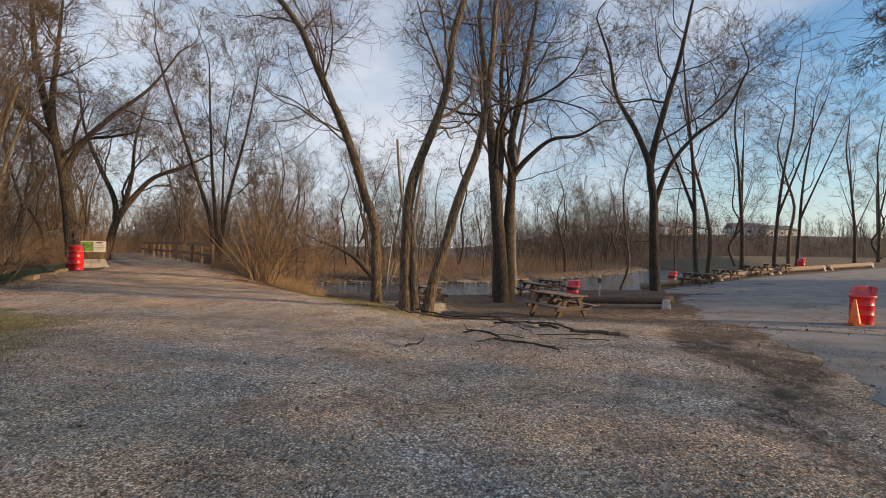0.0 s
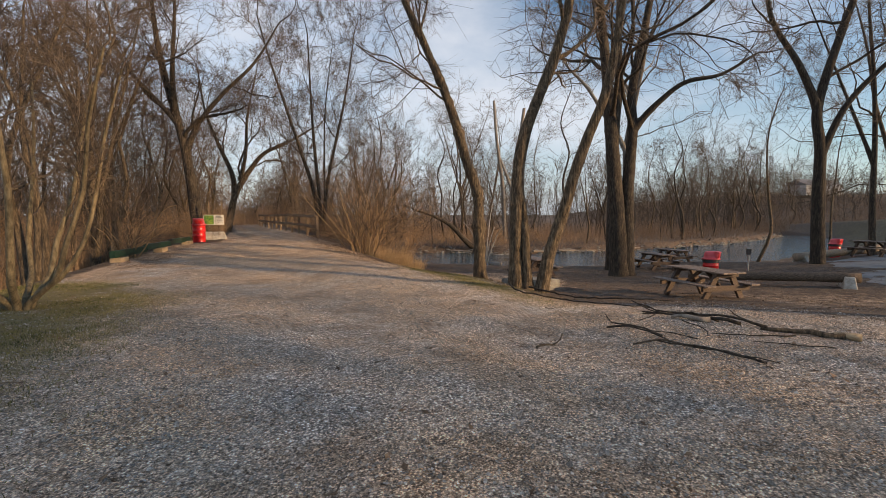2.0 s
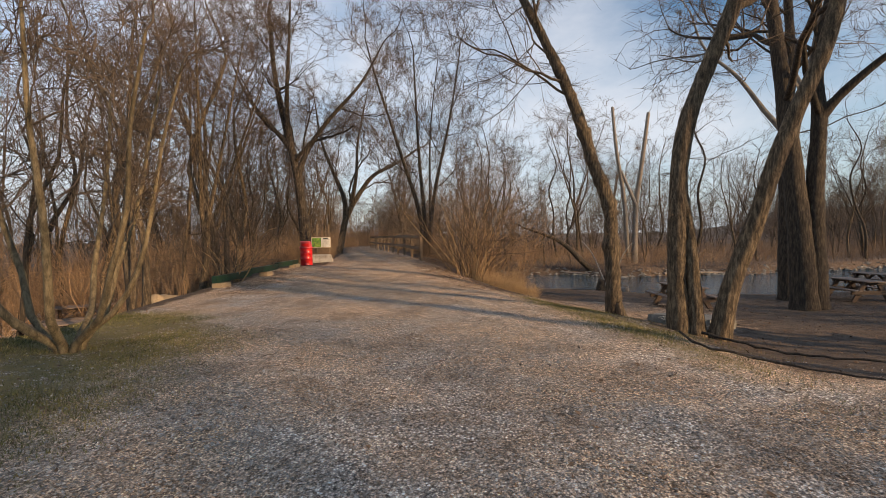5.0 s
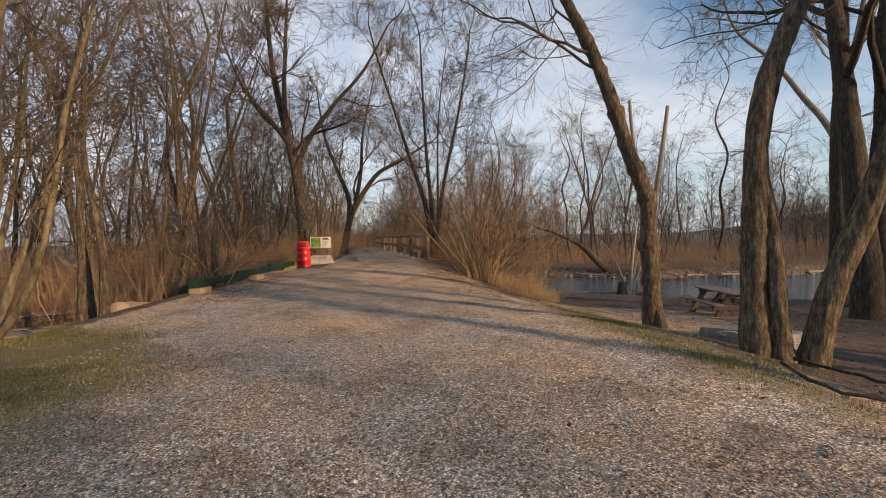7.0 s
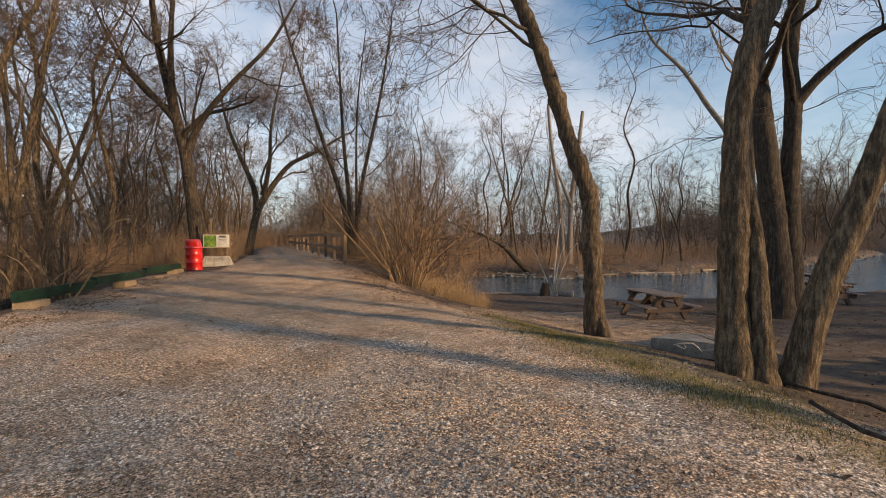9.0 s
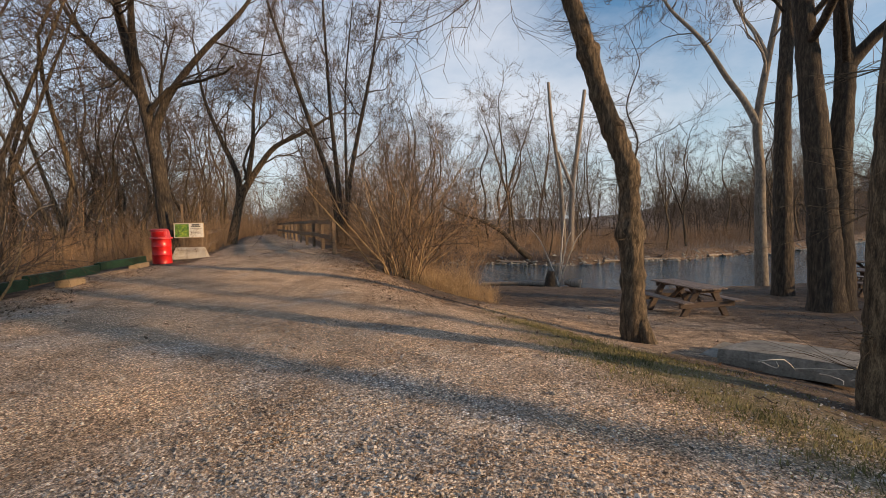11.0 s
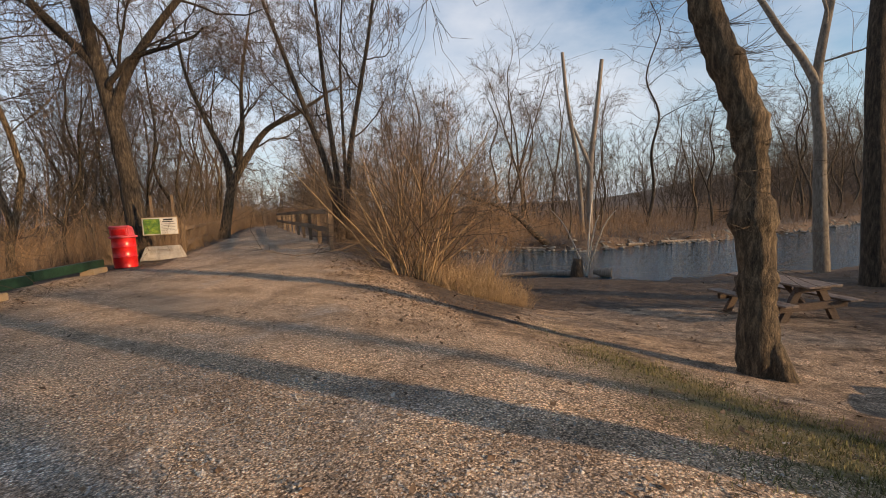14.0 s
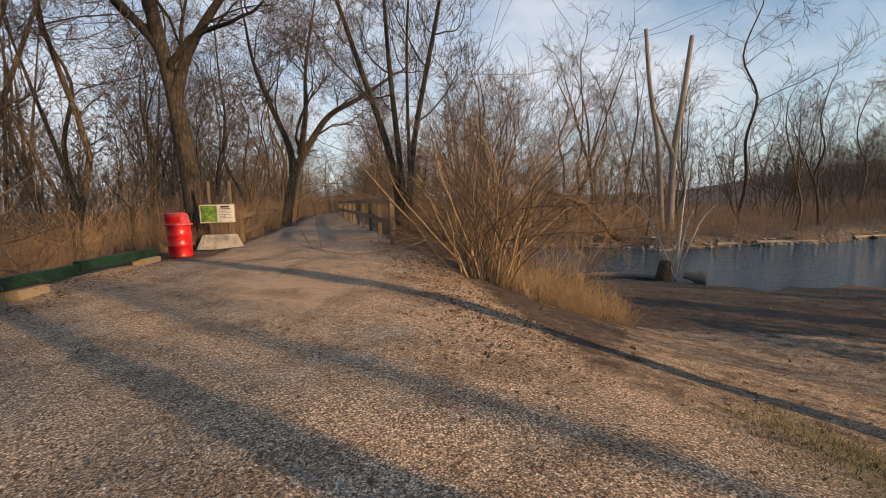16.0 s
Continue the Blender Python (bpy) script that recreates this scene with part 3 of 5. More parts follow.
# parking lot
ayy = np.concatenate((np.linspace(-8, 18, 170), np.linspace(18.3, 41, 70)))
left_x = np.interp(ayy, (-8, 4, 5.2, 6.9, 10.9, 15.0, 16.3, 26.0, 41), (3.3, 4.35, 4.7, 5.4, 7.5, 8.6, 9.4, 12.9, 42))
left_x = left_x + 0.16 * np.sin(ayy * 1.3) + 0.1 * np.sin(ayy * 4.1) + 0.06 * np.sin(ayy * 9.7)
share = np.linspace(0, 1, 100) ** 1.7
ax_ = left_x[:, None] + share[None, :] * (72 - left_x[:, None])
ay_ = np.repeat(ayy[:, None], 100, 1)
az_ = height(ax_, ay_) + 0.007 + 0.012 * step01((ax_ - 12) / 4) - 0.012 * (share[None, :] < 0.0005)
ii = np.arange(24000).reshape(240, 100)
aq = np.stack((ii[:-1, :-1], ii[:-1, 1:], ii[1:, 1:], ii[1:, :-1]), -1).reshape(-1, 4)
tagged(new("road", mesh_of("road", np.stack((ax_, ay_, az_), -1).reshape(-1, 3), aq, ASPHALT, True)), "worn grey asphalt parking lot", "parking lot", kind="structure")

# ---- the large trees by the trail ----
R = np.random.default_rng
tree("leaning_tree", "bare tree with a rough knobbly trunk leaning over the trail", R(1),
     [([(-2.42, 16.32, -1.0), (-2.47, 16.34, 0.5), (-2.51, 16.4, 1.4), (-2.54, 16.42, 2.1), (-2.7, 16.42, 2.65), (-2.98, 16.4, 3.4), (-3.2, 16.36, 4.2), (-3.6, 16.25, 5.4), (-4.2, 16.15, 6.8), (-4.9, 16.1, 8.3), (-5.4, 16.1, 9.4), (-6.5, 16.0, 10.9)], 0.205),
      ([(-2.12, 16.05, -1.2), (-2.22, 16.14, -0.8), (-2.34, 16.24, -0.35), (-2.42, 16.3, 0.2)], 0.15)],
     [11, 0], 4, (7, 6, 9), BARK, thin=0.005, rough=0.065, tufts=60, sides=22, flare=1.2, step=0.09, first=0.47, tip=0.42, reach=0.34, burls=((3.2, 0.34), (3.0, 0.12), (2.0, 0.22), (2.2, 0.14), (4.6, 0.2), (1.3, 0.15), (5.3, 0.2), (3.9, 0.18), (6.4, 0.14), (7.2, 0.16)))
tree("forked_tree", "bare tree with two fused stems and ridged sunlit bark", R(2),
     [([(-1.0, 12.46, -0.6), (-1.05, 12.46, 0.5), (-1.04, 12.46, 1.6), (-1.02, 12.48, 2.6), (-0.86, 12.52, 3.5), (-0.5, 12.6, 4.5), (-0.2, 12.65, 5.3), (0.08, 12.7, 6.4), (0.15, 12.7, 7.5), (0.5, 12.7, 8.8), (0.9, 12.8, 10.5)], 0.18),
      ([(-0.72, 12.42, -0.6), (-0.78, 12.42, 0.3), (-0.84, 12.43, 1.2), (-0.95, 12.46, 2.2), (-0.95, 12.48, 2.7)], 0.135)],
     [9, 0], 4, (6, 5, 7), BARK_RIDGE, thin=0.005, rough=0.045, tufts=16, sides=18, flare=1.3, step=0.12, first=0.42, tip=0.4, reach=0.36)
tree("slanting_tree", "slender bare tree slanting away from the trail", R(3),
     [([(-0.45, 12.5, -0.65), (-0.25, 12.45, 0.5), (0.05, 12.4, 1.5), (0.28, 12.3, 2.4), (0.57, 12.25, 3.3), (0.9, 12.2, 4.2), (1.1, 12.2, 5.3), (1.25, 12.2, 6.8), (1.35, 12.3, 8.8)], 0.165)],
     7, 4, (6, 5, 7), BARK_RIDGE, thin=0.005, rough=0.03, sides=16, flare=1.3, step=0.15, first=0.5, tip=0.35, reach=0.32)
tree("big_tree", "large dark tree with two tall trunks from one foot", R(4),
     [([(3.05, 22.0, -1.7), (2.88, 22.05, 1.0), (2.75, 22.1, 2.6), (2.55, 22.2, 4.8), (2.35, 22.3, 7.0), (2.0, 22.4, 10.0), (1.6, 22.5, 13.5)], 0.42),
      ([(3.38, 22.1, -1.7), (3.3, 22.2, 1.0), (3.3, 22.3, 2.6), (3.45, 22.5, 5.2), (3.4, 22.6, 7.0), (3.9, 22.7, 10.0), (4.6, 22.9, 14.0)], 0.34),
      ([(3.45, 22.5, 5.2), (4.2, 22.3, 6.1), (5.3, 22.0, 7.0), (6.6, 21.8, 7.2), (7.8, 21.7, 7.9)], 0.16)],
     [7, 7, 5], 4, (5, 4, 4), BARK_DARK, thin=0.008, rough=0.025, sides=16, flare=1.35, step=0.2, first=0.4, reach=0.42)
tree("tall_tree", "tall straight dark trunk beside the river tables", R(6),
     [([(3.15, 24.9, -1.8), (3.12, 25.0, 1.5), (3.12, 25.2, 4.7), (3.3, 25.5, 8.3), (3.2, 25.6, 12.0), (3.6, 25.6, 15.0)], 0.33)],
     8, 4, (5, 4, 5), BARK_DARK, thin=0.008, rough=0.02, sides=14, flare=1.3, step=0.25, first=0.5, reach=0.32)
tree("river_tree", "pale forked tree standing on the river bank", R(7),
     [([(5.3, 32.4, -2.7), (5.2, 32.6, 1.0), (5.17, 32.7, 3.5), (5.04, 32.8, 5.9), (5.55, 33.1, 9.0), (6.1, 33.4, 12.0), (6.3, 33.4, 15.0)], 0.3),
      ([(5.1, 32.8, 5.6), (4.4, 32.7, 6.9), (3.7, 32.6, 7.9), (2.45, 32.3, 9.8), (0.9, 32.0, 11.5), (0.2, 31.8, 13.5)], 0.17),
      ([(5.5, 33.1, 8.8), (5.0, 33.1, 10.0), (4.2, 33.0, 11.2), (3.5, 32.9, 13.0)], 0.12)],
     [6, 7, 4], 4, (5, 5, 6), mottled("smooth grey bark", (0.11, 0.095, 0.08), (0.22, 0.19, 0.155), (0.34, 0.3, 0.25), 4, 0.9, 0.3, (3, 3, 1)), sides=12, flare=1.2, first=0.45, reach=0.32)
tree("spreading_tree", "broad bare tree behind the red barrel", R(8),
     [([(-17.2, 20.5, -0.1), (-17.35, 20.5, 1.6), (-17.55, 20.5, 3.2), (-17.85, 20.5, 4.9), (-18.3, 20.5, 6.5), (-18.75, 20.5, 8.0), (-19.2, 20.5, 10.0), (-19.5, 20.5, 13.0)], 0.31),
      ([(-17.75, 20.5, 4.6), (-17.2, 20.75, 6.0), (-16.1, 21.2, 7.5), (-14.6, 21.7, 9.1), (-13.4, 22.0, 11.0)], 0.15),
      ([(-18.3, 20.5, 6.5), (-18.2, 20.3, 8.2), (-17.7, 20.0, 10.5), (-17.5, 20.0, 13.0)], 0.15),
      ([(-18.1, 20.5, 5.9), (-19.2, 20.2, 7.2), (-20.6, 20.0, 8.8), (-21.6, 19.6, 11.2)], 0.14)],
     [8, 7, 6, 6], 4, (6, 6, 8), BARK_DARK, rough=0.02, sides=12, flare=1.35, first=0.35, reach=0.36, step=0.25)
tree("arching_tree", "bare tree arching low across the trail", R(9),
     [([(-22.83, 29.50, -0.41), (-22.57, 29.75, 1.40), (-22.25, 30.01, 3.07), (-21.41, 30.53, 4.75), (-20.51, 31.04, 6.04), (-19.09, 31.69, 6.82), (-17.67, 32.21, 7.72)], 0.3),
      ([(-22.32, 30.01, 2.95), (-22.57, 30.01, 4.49), (-23.48, 29.88, 6.56), (-24.38, 29.75, 8.88), (-24.77, 29.63, 11.59)], 0.2),
      ([(-21.93, 30.14, 3.98), (-21.54, 30.27, 6.04), (-21.41, 30.40, 8.62), (-20.64, 30.53, 11.85)], 0.16)],
     [8, 8, 8], 4, (6, 6, 8), BARK, sides=10, first=0.3, reach=0.42)
tree("three_stemmed_tree", "tall bare tree of slender stems by the fence", R(10),
     [([(-13.0, 24.9, -0.2), (-13.1, 25.0, 1.6), (-13.4, 25.0, 3.2), (-14.0, 24.9, 5.1), (-14.8, 24.6, 7.8), (-15.5, 24.2, 10.4), (-16.0, 24.0, 12.5)], 0.15),
      ([(-12.9, 25.0, -0.2), (-12.95, 25.1, 1.5), (-13.1, 25.2, 3.0), (-13.45, 25.4, 5.8), (-13.7, 25.6, 8.4), (-13.9, 25.7, 12.0)], 0.14),
      ([(-12.8, 25.1, -0.2), (-12.75, 25.2, 1.5), (-12.6, 25.4, 3.4), (-12.3, 25.8, 5.6), (-11.8, 26.1, 8.2), (-11.3, 26.3, 11.5)], 0.14),
      ([(-12.7, 25.0, -0.2), (-12.6, 25.0, 2.0), (-12.75, 25.3, 4.6), (-12.7, 25.4, 7.4), (-12.4, 25.6, 10.5)], 0.09)],
     [9, 9, 9, 7], 4, (5, 5, 6), BARK_DARK, sides=8, flare=1.3, first=0.3, reach=0.24, up=0.16)
tree("lot_tree", "dark bare tree forking low beside the parking lot", R(11),
     [([(11.68, 24.0, -1.5), (11.5, 24.0, 2.2), (11.45, 24.0, 4.4), (11.25, 24.0, 6.3), (12.05, 24.0, 9.7), (12.7, 24.0, 12.0), (13.3, 24.0, 15.0)], 0.3),
      ([(11.25, 24.0, 6.2), (10.4, 24.0, 8.1), (9.3, 24.0, 10.0), (8.9, 24.0, 12.0), (8.2, 24.0, 14.0)], 0.17),
      ([(11.5, 24.0, 4.2), (12.2, 23.8, 6.2), (13.4, 23.5, 7.8), (14.8, 23.2, 9.0), (15.8, 23.0, 11.2)], 0.15)],
     [8, 6, 7], 4, (6, 6, 8), BARK_DARK, sides=10, flare=1.3, first=0.35, reach=0.34)

tree("overhanging_tree", "bare tree whose drooping twigs overhang the parking lot", R(14),
     [([(16.7, 7.4, -0.9), (16.6, 7.5, 2.0), (16.3, 7.7, 4.5), (15.6, 8.1, 7.0), (14.8, 8.7, 9.5)], 0.32),
      ([(16.3, 7.7, 4.3), (14.8, 8.3, 6.2), (12.8, 9.0, 7.2), (10.8, 9.6, 7.4)], 0.15),
      ([(16.1, 7.8, 5.4), (15.2, 8.9, 7.2), (14.0, 10.5, 8.2), (13.1, 11.9, 8.2)], 0.13)],
     [6, 8, 8], 4, (6, 6, 8), BARK_DARK, sides=10, first=0.3, reach=0.36, up=-0.04)

tree("lot_side_tree", "tall bare tree beside the parking lot", R(19),
     [([(15.2, 10.9, -0.9), (15.1, 10.85, 3.0), (15.25, 10.9, 6.5), (15.2, 10.9, 10.0), (15.4, 10.8, 13.0)], 0.26)],
     3, 4, (4, 4, 5), BARK_DARK, sides=10, first=0.75, reach=0.22)

spread = []
g = R(15)
for k in range(8):
    a, out = 0.8 * k + g.uniform(-0.2, 0.2), g.uniform(0.8, 1.35)
    dx, dy = math.cos(a) * out, math.sin(a) * out
    spread.append(([(-8.25 + f * dx + g.normal(0, 0.03), 6.6 + f * dy + g.normal(0, 0.03), z) for f, z in ((0.06, -0.4), (0.16, 0.1), (0.5, 0.45), (0.72, 1.0), (0.95, 1.8), (1.1, 2.7), (1.35, 3.8))], g.uniform(0.042, 0.062)))
tree("multi_stemmed_tree", "small tree of many curved tan stems at the bank's edge", R(16), spread, 6, 3, (5, 7), mottled("tan smooth bark", (0.05, 0.04, 0.022), (0.13, 0.1, 0.056), (0.24, 0.19, 0.11), 5, 0.9, 0.3, (3, 3, 1)), sides=8, flare=1.2, first=0.4, reach=0.27, up=0.12, tip=0.35)
g = R(17)
for k, (x, y) in enumerate(((-11.6, 9.2), (-12.3, 9.9), (-13.0, 10.0), (-14.6, 12.4), (-15.2, 13.4), (-15.8, 14.8))):
    straight = [(x, y, ground(x, y) - 0.2), (x + g.normal(0, 0.1), y, ground(x, y) + 1.5), (x + g.normal(0, 0.25), y + g.normal(0, 0.2), ground(x, y) + 3.5), (x + g.normal(0, 0.6), y + g.normal(0, 0.4), ground(x, y) + 6.5)]
    tree("sapling_tree", "slim tan sapling on the bank below the trail", R(170 + k), [(straight, 0.075 + 0.02 * (k % 3))], 6, 3, (4, 6), BARK, sides=7, flare=1.3, first=0.35, reach=0.32, group="saplings on the bank")

# dead snag and leaning trunk on the far bank
tree("dead_snag", "dead tree with two bare broken limbs in a V", R(12),
     [([(-3.5, 50.0, -1.8), (-3.45, 50.2, 1.5), (-3.35, 50.5, 4.5), (-2.8, 51.0, 8.8), (-2.3, 51.5, 13.2)], 0.3),
      ([(-4.0, 50.0, -1.8), (-4.25, 50.1, 2.0), (-4.5, 50.2, 5.4), (-5.15, 50.3, 9.8), (-5.5, 50.4, 13.9)], 0.25),
      ([(-3.4, 50.4, 4.2), (-4.0, 50.3, 5.8), (-4.65, 50.2, 7.5)], 0.2)],
     0, 3, (2, 2), BARK_PALE, sides=10, flare=1.2, tip=0.55, category="dead tree")
tree("leaning_dead_trunk", "dead trunk leaning low over the river bank", R(13),
     [([(-6.6, 44.6, -1.9), (-7.6, 44.0, -0.9), (-8.9, 43.6, 0.5), (-10.7, 42.9, 1.5), (-12.2, 42.6, 2.0)], 0.3)],
     2, 3, (3, 5), BARK_DARK, sides=10, flare=1.1, tip=0.35, reach=0.3, category="dead tree")


def straight_tree(seed, h, r, lean, boughs, kids, last, bark, label, name, thin=0.0065, first=0.3, reach=0.32, up=0.06, at=None, forks=0):
    """A tree on its own foot at the origin, with a slightly crooked stem."""
    g = R(seed)
    p, a = [np.array((0, 0, -0.3))], g.uniform(0, 6.28)
    for k in range(1, 6):
        p.append(np.array((math.cos(a) * lean * h * (k / 5) ** 1.5 + g.normal(0, 0.027) * h, math.sin(a) * lean * h * (k / 5) ** 1.5 + g.normal(0, 0.027) * h, h * k / 5)))
    stems = [(p, r)]
    for _ in range(forks):
        q, b = [p[1] + (p[2] - p[1]) * g.uniform(0, 0.9)], g.uniform(0, 6.28)
        for k in range(1, 4):
            q.append(q[0] + np.array((math.cos(b) * h * 0.07 * k, math.sin(b) * h * 0.07 * k, h * 0.2 * k)))
        stems.append((q, r * 0.6))
    return tree(name, label, g, stems, boughs, last, kids, bark, sides=7, flare=1.25, first=first, reach=reach, up=up, thin=thin, step=0.8, at=at)


# ---- woods: a few kinds of tree, each set many times ----
OFF = pose(-60, 60, -40)
KINDS = [
    straight_tree(21, 13, 0.14, 0.08, 7, (5, 8), 3, BARK, "bare grey-brown woodland tree", "woodland_tree", at=OFF, thin=0.011, reach=0.36),
    straight_tree(22, 16, 0.17, 0.08, 7, (5, 8), 3, BARK_DARK, "tall bare woodland tree", "woodland_tree", at=OFF, first=0.35, thin=0.011),
    straight_tree(123, 11, 0.1, 0.05, 7, (5, 8), 3, BARK, "slender bare woodland tree", "woodland_tree", at=OFF, first=0.2, thin=0.012, reach=0.36),
    straight_tree(24, 14, 0.16, 0.08, 4, (5, 8), 3, BARK, "forked bare woodland tree", "woodland_tree", at=OFF, forks=2, thin=0.011, reach=0.36),
    straight_tree(25, 9, 0.09, 0.18, 5, (5, 8), 3, BARK_DARK, "young crooked bare tree", "woodland_tree", at=OFF, first=0.15, reach=0.42, forks=1, thin=0.012),
    straight_tree(26, 15, 0.2, 0.06, 4, (6, 8), 3, BARK_DARK, "broad bare woodland tree", "woodland_tree", at=OFF, forks=2, reach=0.42, thin=0.011),
    straight_tree(27, 12, 0.14, 0.12, 7, (5, 4, 6), 4, BARK, "bare tree with a fine twiggy crown", "woodland_tree", at=OFF, first=0.25, reach=0.38, thin=0.0068),
    straight_tree(28, 9, 0.085, 0.22, 6, (5, 4, 6), 4, BARK_DARK, "leaning young tree with fine twigs", "woodland_tree", at=OFF, first=0.2, reach=0.42, thin=0.0068),
    straight_tree(29, 15, 0.17, 0.1, 4, (5, 4, 6), 4, BARK_DARK, "forked tree with a fine twiggy crown", "woodland_tree", at=OFF, forks=1, thin=0.0068, reach=0.38),
    straight_tree(33, 11, 0.13, 0.16, 4, (5, 4, 6), 4, BARK_RIDGE, "crooked tree with sunlit tan bark and fine twigs", "woodland_tree", at=OFF, forks=2, first=0.3, reach=0.42, thin=0.0068),
    straight_tree(34, 9, 0.09, 0.22, 4, (5, 4, 6), 4, BARK_RIDGE, "bent young tree with tan bark and fine twigs", "woodland_tree", at=OFF, forks=2, first=0.25, reach=0.45, thin=0.0068),
]


def plant(kind, x, y, scale=1.0, turn=0.0, group="woodland trees"):
    """Sets one more tree of that kind on the ground; the first of each kind is moved, the rest are copies."""
    m = Matrix.LocRotScale((x, y, ground(x, y)), Euler((0, 0, turn)), (1, 1, 1))
    ob = KINDS[kind]
    c = copy_thing(ob, m)
    c.scale = (scale, scale, scale)
    c["group"] = group
    return c


g = R(40)
# far bank
for k in range(66):
    x = g.uniform(-30, 42) if k < 46 else g.uniform(20, 90)
    y = far_shore(x) + 2.0 + abs(g.normal(0, 15)) * (1 + max(0, x) / 60)
    if across(x, y) < 6.5:
        continue
    plant(int(g.choice([0, 1, 2, 2, 3, 4, 5])), x, y, g.uniform(0.75, 1.15) * (0.8 if y < far_shore(x) + 8 else 1.0), g.uniform(0, 6.28))
# west of the trail
for k in range(38):
    y = g.uniform(3, 60)
    d = 2.4 + abs(g.normal(0, 12))
    x = float(left_rim(y)) - d
    if y < 11.5 and d < 10:
        x -= 8
    near = d < 11 and y < 32
    plant(int(g.choice([7, 7, 10, 4, 6] if near else [0, 1, 2, 3, 4, 4, 5])), x, y, g.uniform(0.75, 1.1), g.uniform(0, 6.28))
for x, y, kind, size in ((-13.9, 12.4, 9, 0.85), (-15.6, 14.4, 10, 1.1), (-16.6, 9.0, 7, 1.0), (-17.5, 15.8, 9, 1.05), (-18.5, 12.0, 10, 1.0), (-20.5, 19.0, 9, 1.0)):
    plant(kind, x, y, size, x * 2.3 + y)
# both sides of the trail past the bridge
for k in range(20):
    q = g.uniform(38, 95)
    side = g.choice([-1, 1])
    n = 1.2 + side * (4.2 + abs(g.normal(0, 4)))
    x, y = -0.607 * q + 0.794 * n, 0.794 * q + 0.607 * n
    plant(int(g.choice([0, 2, 3, 4, 4])), x, y, g.uniform(0.7, 1.0), g.uniform(0, 6.28))
# by the parking lot and over the field
for x, y, k, s in ((16.5, 28.5, 8, 1.0), (17.3, 28.9, 6, 1.1), (22.8, 33.5, 8, 1.0), (29, 38.5, 8, 1.05), (31.5, 40, 6, 1.2), (33, 41, 8, 1.0), (45, 48, 8, 1.05), (52, 52.5, 8, 1.1), (23.5, 44.5, 2, 1.0), (15, 37.5, 0, 0.9), (40, 60, 5, 0.9), (60, 64, 3, 0.9), (70, 70, 5, 0.9)):
    plant(k, x, y, s, x * 1.7, "trees round the parking lot")
for ob in KINDS:
    x, y = g.uniform(-45, -30), g.uniform(10, 45)
    ob.matrix_world = pose(x, y, ground(x, y))
    ob["group"] = "woodland trees"

# ---- thickets ----


def thicket(seed, name, label, stems, spread, tall, r, mat, kids=(3, 2), last=2, wander=0.12, thin=0.003, fan=0.35, category="shrub"):
    """A clump of many thin stems from one foot."""
    g = R(seed)
    t = Tubes()
    for _ in range(stems):
        a, d = g.uniform(0, 6.28), spread * math.sqrt(g.uniform(0, 1))
        foot = np.array((math.cos(a) * d, math.sin(a) * d, -0.1))
        way = np.array((math.cos(a) * g.uniform(0, fan), math.sin(a) * g.uniform(0, fan), 1.0)) + g.normal(0, 0.12, 3)
        grow(g, t, foot, way, tall * g.uniform(0.5, 1.1), r * g.uniform(0.5, 1.1), 3 - last, 3, (0,) * (3 - last) + kids, 0.02, wander, (0.25, 0.9), thin)
    return tagged(new(name, t.mesh(name, mat)), label, category)


BUSHES = [thicket(50 + k, "brush_thicket", "brown leafless brush thicket at the wood's edge", 15, 1.5, 2.4, 0.015, BRUSH, (7,), 1, wander=0.22, fan=0.8, thin=0.0055, category="brush") for k in range(4)]


def set_copy(ob, x, y, s, turn, group, sz=None):
    c = copy_thing(ob, pose(x, y, ground(x, y), 0, 0, math.degrees(turn)))
    c.scale = (s, s, sz or s)
    c["group"] = group
    return c


g = R(60)
for k in range(38):
    x = g.uniform(-30, 45)
    y = far_shore(x) + 0.8 + abs(g.normal(0, 14)) * (1 + max(0, x) / 50)
    if across(x, y) > 6.5:
        set_copy(BUSHES[k % 4], x, y, g.uniform(0.6, 1.1), g.uniform(0, 6.28), "brush on the far bank", g.uniform(0.4, 0.9))
for k in range(56):
    y = g.uniform(4, 45)
    x = float(left_rim(y)) - (9 if y < 11.5 else 3.2) - abs(g.normal(0, 5))
    set_copy(BUSHES[k % 4], x, y, g.uniform(0.9, 1.6), g.uniform(0, 6.28), "brush beside the trail")
for k in range(18):
    q = g.uniform(33, 80)
    side = g.choice([-1, 1])
    n = 1.2 + side * (4.4 + abs(g.normal(0, 2)))
    x, y = -0.607 * q + 0.794 * n, 0.794 * q + 0.607 * n
    set_copy(BUSHES[k % 4], x, y, g.uniform(0.7, 1.1), g.uniform(0, 6.28), "brush beside the trail")
for k in range(14):
    x = g.uniform(-16, -8.5)
    y = (9.6 - 0.794 * x) / 0.607 + g.uniform(-1, 4)
    set_copy(BUSHES[k % 4], x, y, g.uniform(0.5, 0.8), g.uniform(0, 6.28), "brush above the river")
for b in BUSHES:
    b.matrix_world = pose(-24 - 3 * BUSHES.index(b), 22, ground(-24 - 3 * BUSHES.index(b), 22))



